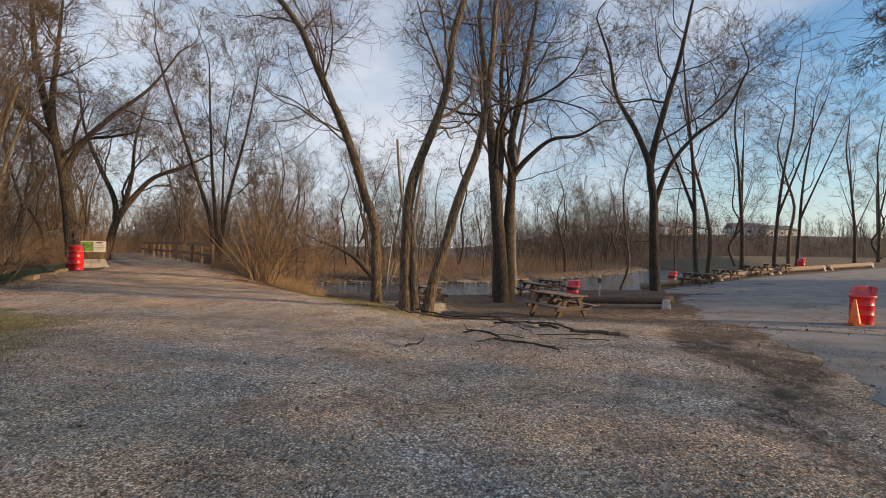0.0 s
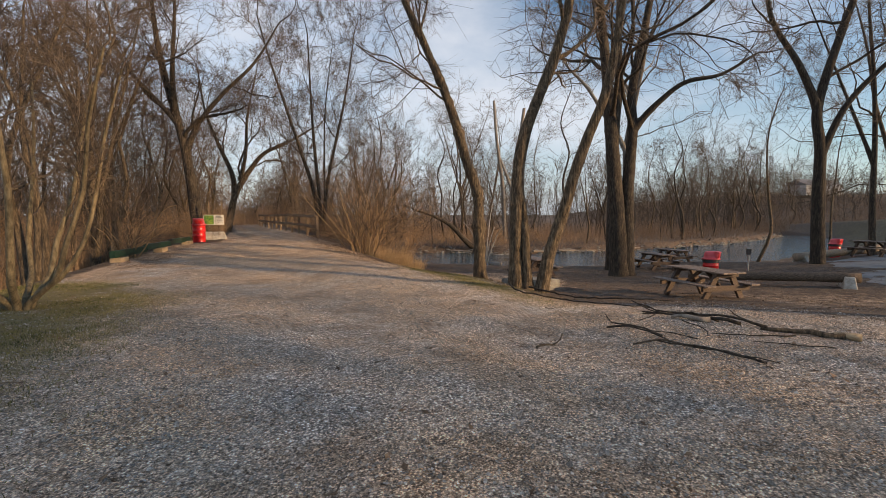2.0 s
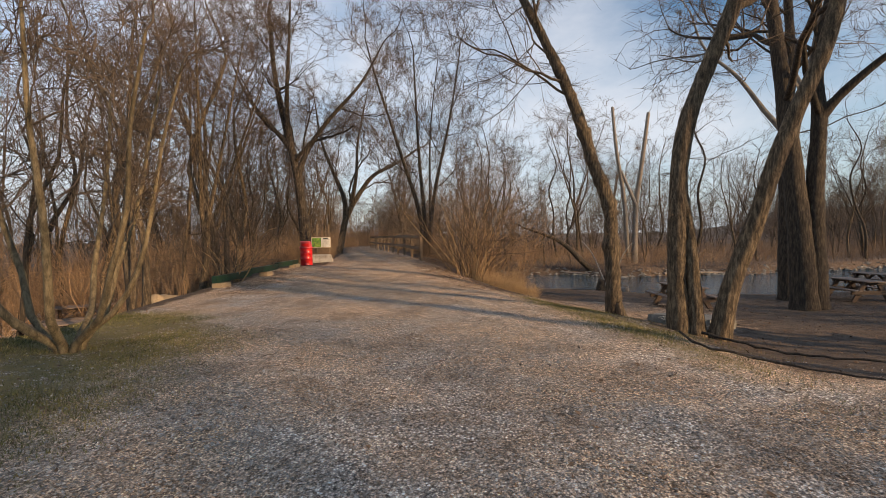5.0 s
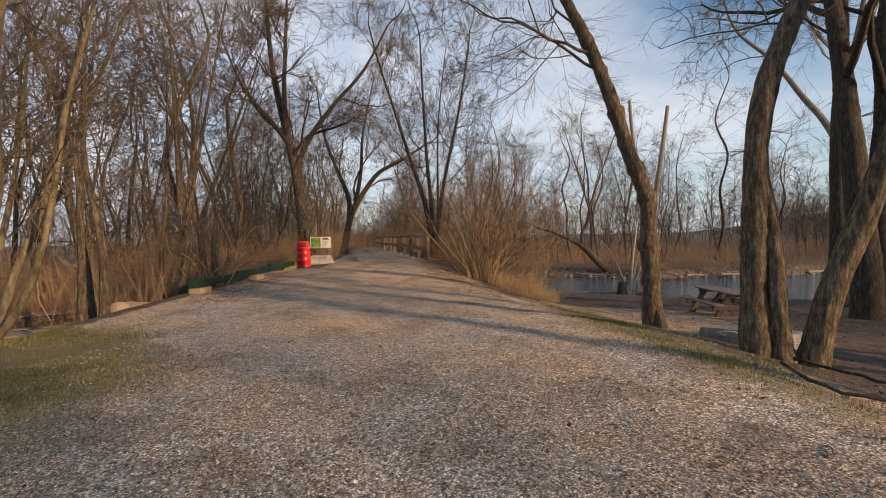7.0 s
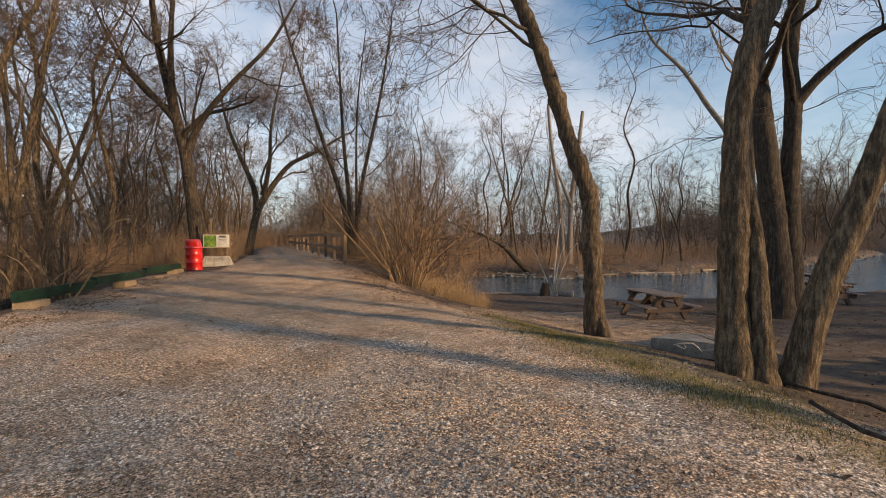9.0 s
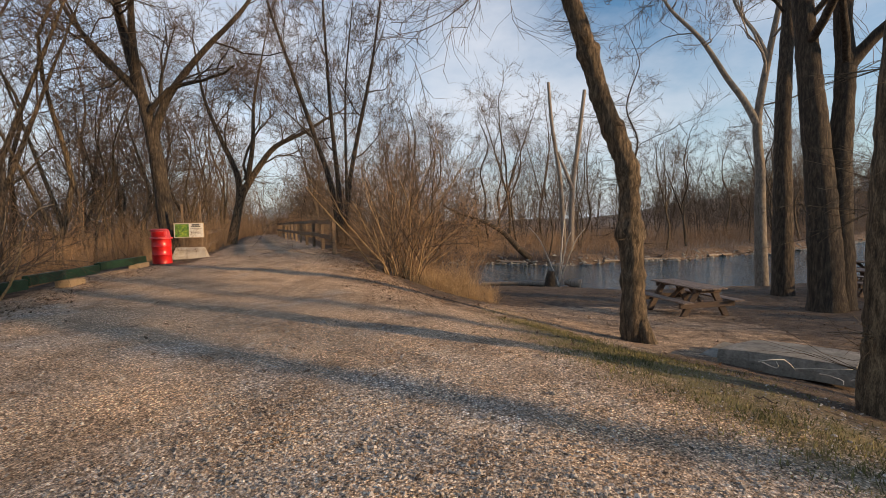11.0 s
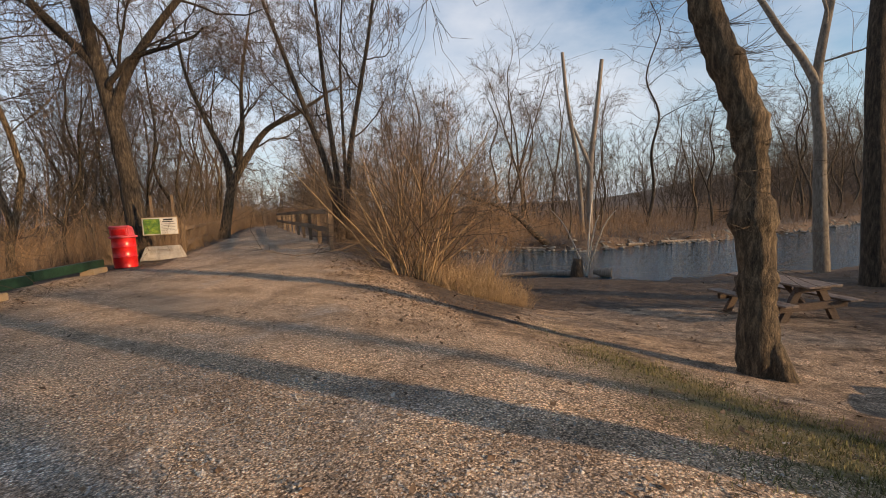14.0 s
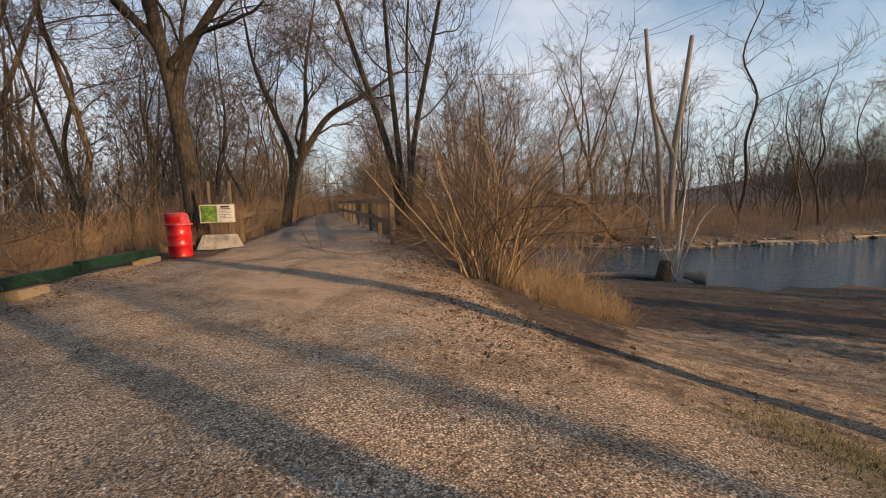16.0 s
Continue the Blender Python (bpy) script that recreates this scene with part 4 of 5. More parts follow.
def stemmed_shrub(seed, at, label, stems, spread, tall, r, mat, kids, fan, wander=0.1):
    """A shrub whose long stems are parts of their own."""
    g = R(seed)
    top = thing("willow_shrub", pose(at[0], at[1], ground(*at)), label, "shrub", "shrubs by the fence")
    for _ in range(stems):
        a, d = g.uniform(0, 6.28), spread * math.sqrt(g.uniform(0, 1))
        t, lean = Tubes(), g.uniform(0, fan)
        way = np.array((math.cos(a) * lean, math.sin(a) * lean, 1.0)) + g.normal(0, 0.1, 3)
        grow(g, t, np.array((math.cos(a) * d, math.sin(a) * d, -0.12)), way, tall * g.uniform(0.55, 1.15), r * g.uniform(0.5, 1.2), 0, 3, kids, 0.0, wander, (0.35, 1.1), 0.004)
        part_mesh("stem", t.mesh("stem", mat, True, TWIG if mat == SHRUB else mat), top)
    return top


stemmed_shrub(70, (-8.35, 20.55), "tall fan of tan leafless stems beside the trail", 38, 0.6, 3.8, 0.032, SHRUB, (5, 5), 0.7, 0.13)
stemmed_shrub(71, (-9.2, 23.9), "dense reddish leafless shrub by the fence", 30, 0.9, 4.2, 0.02, BRUSH, (5, 6), 0.6)
stemmed_shrub(72, (-7.5, 21.6), "low spreading leafless shrub over the bank", 26, 0.9, 2.6, 0.016, BRUSH, (5, 5), 0.9)
stemmed_shrub(74, (-13.9, 13.2), "pale straw-coloured arching shrub behind the green barrier", 28, 0.6, 2.3, 0.024, SHRUB, (5, 5), 0.9, 0.16)
reeds = thicket(73, "dry_grass_tuft", "tuft of dry straw-coloured grass", 170, 0.7, 0.85, 0.005, REED, (2,), 1, fan=0.7, thin=0.003, category="grass")
reeds.location = (-7.0, 20.6, ground(-7.0, 20.6))
for x, y, s in ((-6.5, 20.2, 0.7), (-7.5, 20.5, 0.7), (-6.2, 21.2, 0.65), (-5.8, 20.3, 0.5)):
    set_copy(reeds, x, y, s, x * 3, "dry grass at the shrub's foot")

# ---- far woods and undergrowth, too many to count ----


def spikes(foot, tip, r):
    """Slender three-sided stalks from foot to tip."""
    d = tip - foot
    u = np.cross(d, np.array((0.31, 0.95, 0.05)))
    u /= np.linalg.norm(u, axis=1)[:, None] + 1e-9
    w = np.cross(d / (np.linalg.norm(d, axis=1)[:, None] + 1e-9), u)
    r = r[:, None]
    v = np.stack((foot + u * r, foot - u * r * 0.5 + w * r * 0.87, foot - u * r * 0.5 - w * r * 0.87, tip), 1)
    f = np.array([(0, 1, 3), (1, 2, 3), (2, 0, 3)])[None] + (np.arange(len(foot)) * 4)[:, None, None]
    return v.reshape(-1, 3), f.reshape(-1, 3)


def heap(pieces):
    vs, fs, n = [], [], 0
    for v, f in pieces:
        vs.append(v)
        fs.append(f + n)
        n += len(v)
    return np.concatenate(vs), np.concatenate(fs)


def woods(name, label, rng, x, y, tall, mat, arms=30, thick=0.0075, sprigs=3):
    """A stand of far trees: crooked stems, arms and sprigs, joined."""
    n = len(x)
    foot = np.stack((x, y, height(x, y) - 0.2), 1)
    h = tall * rng.uniform(0.6, 1.15, n)
    mid = foot + np.stack((rng.normal(0, 0.09, n) * h, rng.normal(0, 0.09, n) * h, h * 0.45), 1)
    top = mid + np.stack((rng.normal(0, 0.12, n) * h, rng.normal(0, 0.12, n) * h, h * 0.55), 1)
    out = [spikes(foot, mid + (mid - foot) * 0.9, h * thick), spikes(mid, top, h * thick * 0.6)]
    k = np.repeat(np.arange(n), arms)
    f = rng.uniform(0.15, 1.0, len(k))[:, None]
    at = np.where(f < 0.5, foot[k] + (mid - foot)[k] * f * 2, mid[k] + (top - mid)[k] * (f * 2 - 1))
    a = rng.uniform(0, 6.283, len(k))
    up = rng.uniform(0.3, 1.5, len(k))
    ln = (h[k] * rng.uniform(0.12, 0.34, len(k)) * (1.2 - 0.6 * f[:, 0]))[:, None]
    d = np.stack((np.cos(a), np.sin(a), up), 1)
    d /= np.linalg.norm(d, axis=1)[:, None]
    end = at + d * ln
    out.append(spikes(at, end, h[k] * thick * 0.34))
    j = np.repeat(np.arange(len(k)), sprigs)
    g_ = rng.uniform(0.25, 0.9, len(j))[:, None]
    at2 = at[j] + (end - at)[j] * g_
    d2 = d[j] + rng.normal(0, 0.5, (len(j), 3))
    d2 /= np.linalg.norm(d2, axis=1)[:, None]
    out.append(spikes(at2, at2 + d2 * ln[j] * rng.uniform(0.3, 0.7, len(j))[:, None], h[k][j] * thick * 0.22))
    v, f = heap(out)
    return tagged(new(name, mesh_of(name, v, f, mat)), label, "woods", kind="stuff")


def brushwood(name, label, rng, x, y, tall, mat, r=0.008):
    """Dead stalks standing thick on the ground, joined."""
    n = len(x)
    foot = np.stack((x, y, height(x, y) - 0.05), 1)
    h = (tall * rng.uniform(0.3, 1.2, n))[:, None]
    d = np.stack((rng.normal(0, 0.35, n), rng.normal(0, 0.35, n), np.ones(n)), 1)
    tip = foot + d * h
    at = foot + d * h * rng.uniform(0.2, 0.7, n)[:, None]
    d2 = d + rng.normal(0, 0.5, (n, 3))
    v, f = heap([spikes(foot, tip, np.full(n, r)), spikes(at, at + d2 * h * 0.5, np.full(n, r * 0.6))])
    return tagged(new(name, mesh_of(name, v, f, mat)), label, "undergrowth", kind="stuff")


g = R(90)
FARWOOD = mottled("far bare wood", (0.06, 0.045, 0.032), (0.125, 0.094, 0.067), (0.21, 0.16, 0.115), 0.6, 0.95, 0.0)
SCRUB = mottled("brown dead undergrowth", (0.11, 0.073, 0.045), (0.235, 0.158, 0.097), (0.38, 0.265, 0.165), 0.5, 0.95, 0.0)
n = 250
y = g.uniform(-4, 75, n)
x = left_rim(y) - 12 - np.abs(g.normal(0, 28, n))
woods("far_woods", "dense bare brown woods west of the trail", g, x, y, 10.5, FARWOOD)
n = 700
x = g.uniform(-45, 120, n)
y = far_shore(x) + 9 + np.abs(g.normal(0, 38, n)) * (1 + np.maximum(x, 0) / 80)
keep = across(x, y) > 7
woods("far_woods", "grey-brown bare woods beyond the river", g, x[keep], y[keep], 10.5, FARWOOD)
n = 110
q = g.uniform(58, 130, n)
k = g.normal(1, 7, n)
woods("far_woods", "bare woods closing off the trail's far end", g, -0.607 * q + 0.794 * k, 0.794 * q + 0.607 * k, 9.0, FARWOOD)
n = 9000
q = g.uniform(56, 100, n)
k = g.normal(1, 9, n)
brushwood("undergrowth", "brown scrub closing off the trail", g, -0.607 * q + 0.794 * k, 0.794 * q + 0.607 * k, 2.6, SCRUB, 0.016)
n = 230
q, side = g.uniform(42, 140, n), g.choice([-1, 1], n)
k = 1.2 + side * (4.6 + np.abs(g.normal(0, 12, n)))
woods("far_woods", "bare woods closing in on the trail", g, -0.607 * q + 0.794 * k, 0.794 * q + 0.607 * k, 10.0, FARWOOD)
n = 190
q = g.uniform(34, 100, n)
k = np.where(g.uniform(0, 1, n) < 0.6, -2.6 - np.abs(g.normal(0, 7, n)), 6.0 + np.abs(g.normal(0, 5, n)))
woods("far_woods", "bare brown woods lining the trail", g, -0.607 * q + 0.794 * k, 0.794 * q + 0.607 * k, 8.5, FARWOOD, 30)
# unseen stand on the sun's side, added to shade the near gravel
n = 40
x = g.uniform(24, 50, n)
y = g.uniform(-14, 3.5, n) - 0.17 * (x - 24)
woods("far_woods", "bare woods added out of view to shade the foreground", g, x, y, 15.0, FARWOOD, 60)
n = 420
a = np.radians(g.uniform(8, 56, n))
d = g.uniform(125, 260, n)
x, y = d * np.sin(a), d * np.cos(a)
woods("far_woods", "distant grey-brown wooded hillside", g, x, y, 7.5, FARWOOD, 30, 0.011)
n = 9000
a = np.radians(g.uniform(10, 58, n))
d = g.uniform(115, 200, n)
brushwood("undergrowth", "distant brown scrub along the field", g, d * np.sin(a), d * np.cos(a), 3.0, SCRUB, 0.03)
# sparser unseen stand towards the sun, added to shade the picnic ground
n = 60
x = g.uniform(34, 62, n)
y = g.uniform(14, 27, n) - 0.17 * (x - 24)
woods("far_woods", "bare woods added out of view to shade the picnic ground", g, x, y, 13.0, FARWOOD, 40)
n = 24000
y = g.uniform(3, 60, n)
d = np.abs(g.normal(0, 11, n))
brushwood("undergrowth", "brown tangled undergrowth below the woods", g, left_rim(y) - np.where(y < 11.5, 8.0, 1.2) - d, y, 2.0, SCRUB)
n = 26000
x = g.uniform(-30, 110, n)
y = far_shore(x) + 0.4 + np.abs(g.normal(0, 22, n)) * (1 + np.maximum(x, 0) / 60)
keep = across(x, y) > 6.4
brushwood("undergrowth", "brown dead stalks and scrub on the far bank", g, x[keep], y[keep], 1.5, SCRUB, 0.013)
n = 9000
q, side = 26 + 60 * g.uniform(0, 1, n) ** 1.5, g.choice([-1, 1], n)
k = np.where(side < 0, -0.15 - np.abs(g.normal(0, 1.8, n)), 4.5 + np.abs(g.normal(0, 2.0, n)))
brushwood("undergrowth", "dry brown scrub beside the trail", g, -0.607 * q + 0.794 * k, 0.794 * q + 0.607 * k, 1.4, SCRUB)
n = 2600
x = g.uniform(-13, -7, n)
y = (g.uniform(6.2, 9.5, n) - 0.794 * x) / 0.607
brushwood("undergrowth", "dry brown scrub above the river", g, x, y, 0.9, SCRUB, 0.006)

# stones and roots along the far waterline
def bank_line(rng, n):
    x = rng.uniform(-24, 45, n)
    y = far_shore(x) + rng.normal(0.25, 0.3, n)
    keep = across(x, y) > 7
    return np.stack((x, y, np.maximum(height(x, y), WATER_Z)), 1)[keep]


# ---- things ----


def picnic_table(m, label, group="picnic tables"):
    t = thing("picnic_table", m, label, "picnic table", group)
    for k in range(5):
        part("top_board", box(1.83, 0.135, 0.038, pose(0, (k - 2) * 0.146, 0.74)), TABLETOP, t)
    for s in (-1, 1):
        for k in range(2):
            part("bench_board", box(1.83, 0.135, 0.038, pose(0, s * (0.62 + 0.146 * k), 0.43)), TABLETOP, t)
    for x in (-0.68, 0.68):
        part("bench_beam", box(0.07, 1.5, 0.14, pose(x, 0, 0.34)), OLDWOOD, t)
        part("top_beam", box(0.07, 0.72, 0.1, pose(x, 0, 0.67)), OLDWOOD, t)
        for s in (-1, 1):
            part("leg", box(0.075, 0.15, 0.86, pose(x - math.copysign(0.073, x), s * 0.41, 0.355, s * 30)), OLDWOOD, t)
    for s in (-1, 1):
        part("brace", box(0.66, 0.06, 0.09, pose(s * 0.33, 0, 0.5, 0, s * 40)), OLDWOOD, t)
    return t


first_table = picnic_table(pose(3.8, 14.3, ground(3.8, 14.3), 0, 0, 118), "weathered timber picnic table on bare soil")
for x, y, a in ((-0.65, 20.6, 117), (5.3, 25.2, 112), (7.1, 29.0, 122), (15.6, 26.9, 115), (19.6, 30.4, 121), (23.6, 33.0, 116), (26.5, 35.0, 119), (-16.2, 9.8, 65), (-19.0, 11.6, 60), (-22.5, 9.5, 70)):
    copy_thing(first_table, pose(x, y, ground(x, y), 0, 0, a))


def barrel(x, y, turn, label, band=False):
    t = thing("trash_barrel", pose(x, y, ground(x, y), 0, 0, turn), label, "trash barrel", "red trash barrels")
    part("drum", lathe([(0.27, 0.0), (0.29, 0.015), (0.285, 0.03), (0.285, 0.28), (0.296, 0.295), (0.296, 0.31), (0.285, 0.325), (0.285, 0.56), (0.296, 0.575), (0.296, 0.59), (0.285, 0.605), (0.285, 0.84), (0.292, 0.85), (0.29, 0.865)]), REDPAINT, t, "glossy red steel drum", True)
    lid = part("lid", lathe([(0.325, 0.83), (0.34, 0.84), (0.34, 0.872), (0.3, 0.886), (0.272, 0.9), (0.262, 1.0), (0.246, 1.08), (0.222, 1.13), (0.19, 1.155), (0.1, 1.168), (0.02, 1.17)]), REDPLASTIC, t, "faded red plastic dome lid", True)
    part("flap_frame", box(0.44, 0.12, 0.25, pose(0, -0.235, 1.01, 8), 0.025, 2), REDPLASTIC, lid)
    part("flap", box(0.34, 0.03, 0.16, pose(0, -0.296, 0.995, 8), 0.012, 2), REDPAINT, lid, "push flap of the lid")
    part("flap_hood", box(0.47, 0.18, 0.035, pose(0, -0.245, 1.14, 12), 0.014, 2), REDPLASTIC, lid)
    for z in (0.302, 0.582):
        part("hoop", lathe([(0.296, z - 0.012), (0.302, z - 0.006), (0.302, z + 0.006), (0.296, z + 0.012)]), REDPAINT, t)
    if band:
        part("band", lathe([(0.292, 0.7), (0.299, 0.705), (0.299, 0.825), (0.292, 0.83)]), BLACKBAND, t, "black rim under the lid")
    t.scale = (0.93, 0.93, 0.93)
    return t


barrel(-15.75, 18.85, 34, "bright red steel trash barrel beside the trail sign")
barrel(5.95, 20.0, 60, "red trash barrel with a black band beside the tables", True)
barrel(16.0, 30.6, 40, "red trash barrel with a black band near the river", True)
barrel(11.85, 12.4, 55, "dark red trash barrel at the edge of the parking lot")
barrel(31.0, 38.0, 20, "red trash barrel behind the parking logs")

cone = thing("traffic_cone", pose(11.38, 12.1, ground(11.38, 12.1) + 0.02), "orange plastic traffic cone beside a trash barrel", "traffic cone")
part("base", box(0.36, 0.36, 0.035, pose(0, 0, 0.018), 0.01, 2), ORANGE, cone)
part("cone", lathe([(0.14, 0.035), (0.135, 0.06), (0.03, 0.7), (0.02, 0.71)], 24), ORANGE, cone, "", True)

# sign board on its concrete foot
sign = thing("trail_sign", pose(-16.15, 20.3, ground(-16.15, 20.3), 0, 0, 31), "green and white trail sign on two posts above a concrete block", "sign")
foot = bmesh.new()
fv = [foot.verts.new(c) for c in ((-0.56, -0.26, 0), (0.56, -0.26, 0), (0.56, 0.26, 0), (-0.56, 0.26, 0), (-0.43, -0.1, 0.4), (0.44, -0.1, 0.4), (0.44, 0.1, 0.4), (-0.43, 0.1, 0.4))]
for q in ((3, 2, 1, 0), (4, 5, 6, 7), (0, 1, 5, 4), (1, 2, 6, 5), (2, 3, 7, 6), (3, 0, 4, 7)):
    foot.faces.new([fv[i] for i in q])
bmesh.ops.bevel(foot, geom=foot.edges[:], offset=0.02, segments=2, affect="EDGES")
part("concrete_foot", foot, CONCRETE, sign, "pale sloped concrete block")
for x in (-0.2, 0.36):
    part("post", box(0.065, 0.055, 1.55, pose(x, 0.0, 1.1)), RAILWOOD, sign)
board = part("board", box(0.94, 0.03, 0.52, pose(0.0, -0.05, 0.98)), LUMBER, sign, "pale wooden board frame")
part("panel", box(0.9, 0.012, 0.48, pose(0.0, -0.068, 0.98), 0.002), WHITEBOARD, board, "white printed panel")
part("picture", box(0.43, 0.006, 0.44, pose(-0.21, -0.077, 0.98), 0.001), SIGNGREEN, board, "green leafy picture")
part("title_bar", box(0.24, 0.006, 0.045, pose(0.22, -0.077, 1.165), 0.001), SIGNINK, board)
part("title_bar", box(0.3, 0.006, 0.024, pose(0.22, -0.077, 1.105), 0.001), SIGNINK, board)
for k in range(5):
    part("text_line", box(0.34 - 0.05 * (k % 2), 0.006, 0.008, pose(0.22, -0.077, 1.04 - 0.045 * k), 0.001), SIGNINK, board)

# low green barrier on lumber blocks
rail = thing("low_barrier", Matrix(), "low dark green timber barrier on yellow lumber blocks", "barrier")
ra, rb = Vector((-12.75, 12.0, 0.0)), Vector((-15.7, 18.2, 0.0))
rd = rb - ra
rturn = math.degrees(math.atan2(rd.y, rd.x))
for k in range(3):
    p = ra + rd * (k + 0.5) / 3
    part("rail", box(rd.length / 3 - 0.02, 0.14, 0.2, pose(p.x, p.y, ground(p.x, p.y) + 0.24 + 0.012 * (k % 2), 0, 0, rturn), 0.012, 2), GREENPAINT, rail)
for f in (0.06, 0.52, 0.95):
    p = ra + rd * f + Vector((0.06, -0.03, 0))
    part("block", box(0.55, 0.3, 0.16, pose(p.x, p.y, ground(p.x, p.y) + 0.06, 0, 0, rturn), 0.012, 2), LUMBER, rail)


def log_bar(a, b, r, label, mat=LOGWOOD, blocks=True, group="parking logs"):
    """A peeled log lying on two sloped concrete blocks."""
    a, b = Vector(a), Vector(b)
    t = thing("log_barrier", Matrix(), label, "log barrier", group)
    d = (b - a).normalized()
    za, zb = ground(a.x, a.y), ground(b.x, b.y)
    lift = 0.3 if blocks else r * 0.8
    tb = Tubes()
    line = np.linspace((a.x, a.y, za + lift), (b.x, b.y, zb + lift), 14)
    gg = R(int(abs(a.x * 100)))
    ends = np.vstack((line[0], line, line[-1]))
    tb.add(ends, [0.002] + list(r * (1 + gg.normal(0, 0.03, 14))) + [0.002], 14, 0.02, gg)
    part_mesh("log", tb.mesh("log", mat), t)
    if blocks:
        for f in (0.06, 0.94):
            p = a + (b - a) * f
            bm = bmesh.new()
            vs = [bm.verts.new(c) for c in ((-0.16, -0.4, 0), (0.16, -0.4, 0), (0.16, 0.4, 0), (-0.16, 0.4, 0), (-0.12, -0.2, 0.36), (0.12, -0.2, 0.36), (0.12, 0.2, 0.36), (-0.12, 0.2, 0.36))]
            for q in ((3, 2, 1, 0), (4, 5, 6, 7), (0, 1, 5, 4), (1, 2, 6, 5), (2, 3, 7, 6), (3, 0, 4, 7)):
                bm.faces.new([vs[i] for i in q])
            bmesh.ops.bevel(bm, geom=bm.edges[:], offset=0.02, segments=1, affect="EDGES")
            bm.transform(pose(p.x, p.y, ground(p.x, p.y) - 0.02, 0, 0, math.degrees(math.atan2(d.y, d.x))))
            part("block", bm, CONCRETE, t)
    return t


log_bar((4.6, 18.1), (8.7, 16.5), 0.15, "dark brown peeled log on concrete blocks beside the asphalt", mottled("dark weathered log", (0.04, 0.028, 0.02), (0.1, 0.072, 0.05), (0.19, 0.14, 0.1), 6, 0.85, 0.5, (0.8, 7, 7)))
for (xa, ya), (xb, yb) in (((12.4, 27.2), (18.6, 30.4)), ((18.9, 30.6), (25.4, 34.0)), ((25.7, 34.2), (32.6, 37.6)), ((32.9, 37.8), (40.5, 41.5))):
    log_bar((xa, ya), (xb, yb), 0.2, "long pale peeled log edging the parking lot")
log_bar((-14.2, 11.9), (-12.8, 10.4), 0.2, "short sawn pale log at the top of the bank", LUMBER, False, "")

# small post by the log
pst = thing("park_post", pose(6.8, 19.0, ground(6.8, 19.0)), "short steel post with a box on top", "post")
part("pole", lathe([(0.035, 0), (0.035, 1.0), (0.02, 1.01)], 12), STEEL, pst)
part("box", box(0.14, 0.1, 0.2, pose(0, 0, 1.05)), BLACKBAND, pst)

# fence along the bridge
fence = thing("trail_fence", Matrix(), "weathered timber post and rail fence along the trail", "fence")
fa, fd = Vector((-11.25, 21.5)), Vector((-0.65, 0.76))
fturn = math.degrees(math.atan2(fd.y, fd.x))
for k in range(12):
    p = fa + fd * 2.4 * k
    z = ground(p.x, p.y)
    part("post", box(0.12, 0.12, 1.35, pose(p.x, p.y, z + 0.48, 0, 0, fturn)), RAILWOOD, fence)
    if k < 11:
        c = p + fd * 1.2 + Vector((-0.075, -0.055))
        zc = (z + ground(*(p + fd * 2.4))) / 2
        for h in (0.56, 1.08):
            part("rail", box(2.38, 0.045, 0.15, pose(c.x, c.y, zc + h, 0, 0, fturn)), RAILWOOD, fence)
fence_b = thing("trail_fence", Matrix(), "low timber rail fence on the trail's wooded side", "fence")
fb = Vector((-17.1, 21.9))
for k in range(10):
    p = fb + fd * 2.4 * k
    z = ground(p.x, p.y)
    part("post", box(0.11, 0.11, 1.2, pose(p.x, p.y, z + 0.4, 0, 0, fturn)), RAILWOOD, fence_b)
    if k < 9:
        c = p + fd * 1.2 + Vector((0.075, 0.055))
        zc = (z + ground(*(p + fd * 2.4))) / 2
        for h in (0.35, 0.85):
            part("rail", box(2.38, 0.045, 0.14, pose(c.x, c.y, zc + h, 0, 0, fturn)), RAILWOOD, fence_b)

# two stone slabs, one lying on the other, by the leaning tree


def slab_shape(outline, thick, seed):
    """A flat stone with a worn outline, from its corners."""
    bm, gg = bmesh.new(), R(seed)
    rings = []
    for z, grow_by in ((0, 0.0), (thick * 0.55, 0.02), (thick, -0.02)):
        ring = []
        for (xa, ya), (xb, yb) in zip(outline, outline[1:] + outline[:1]):
            for f in (0, 0.25, 0.5, 0.75):
                px, py = xa + (xb - xa) * f, ya + (yb - ya) * f
                k = 1 + grow_by + gg.normal(0, 0.008)
                ring.append(bm.verts.new((px * k, py * k, z + gg.normal(0, 0.008))))
        rings.append(ring)
    for a, b in zip(rings, rings[1:]):
        for k in range(len(a)):
            bm.faces.new((a[k], a[(k + 1) % len(a)], b[(k + 1) % len(a)], b[k]))
    bm.faces.new(rings[0][::-1])
    bm.faces.new(rings[-1])
    bmesh.ops.triangulate(bm, faces=bm.faces[:])
    return bm


slab = tagged(part("stone_slab", slab_shape([(-0.55, -0.5), (0.85, -0.62), (0.95, 0.3), (-0.3, 0.55)], 0.24, 31), SLAB), "pale grey stone slab lying tilted on another slab", "stone slab", "stone slabs")
slab.matrix_world = pose(-0.85, 15.0, ground(-0.85, 15.0) + 0.05, -3, -3, -28)
under = tagged(part("stone_slab", slab_shape([(-0.75, -0.4), (0.7, -0.5), (0.8, 0.5), (-0.6, 0.7)], 0.16, 32), SLAB), "grey stone slab half sunk in the slope", "stone slab", "stone slabs")
under.matrix_world = pose(-0.95, 15.2, ground(-0.95, 15.2) - 0.12, 2, 2, -30)
white_twigs = thing("fallen_branch", Matrix(), "forked bleached twig lying by the stone slabs", "branch")
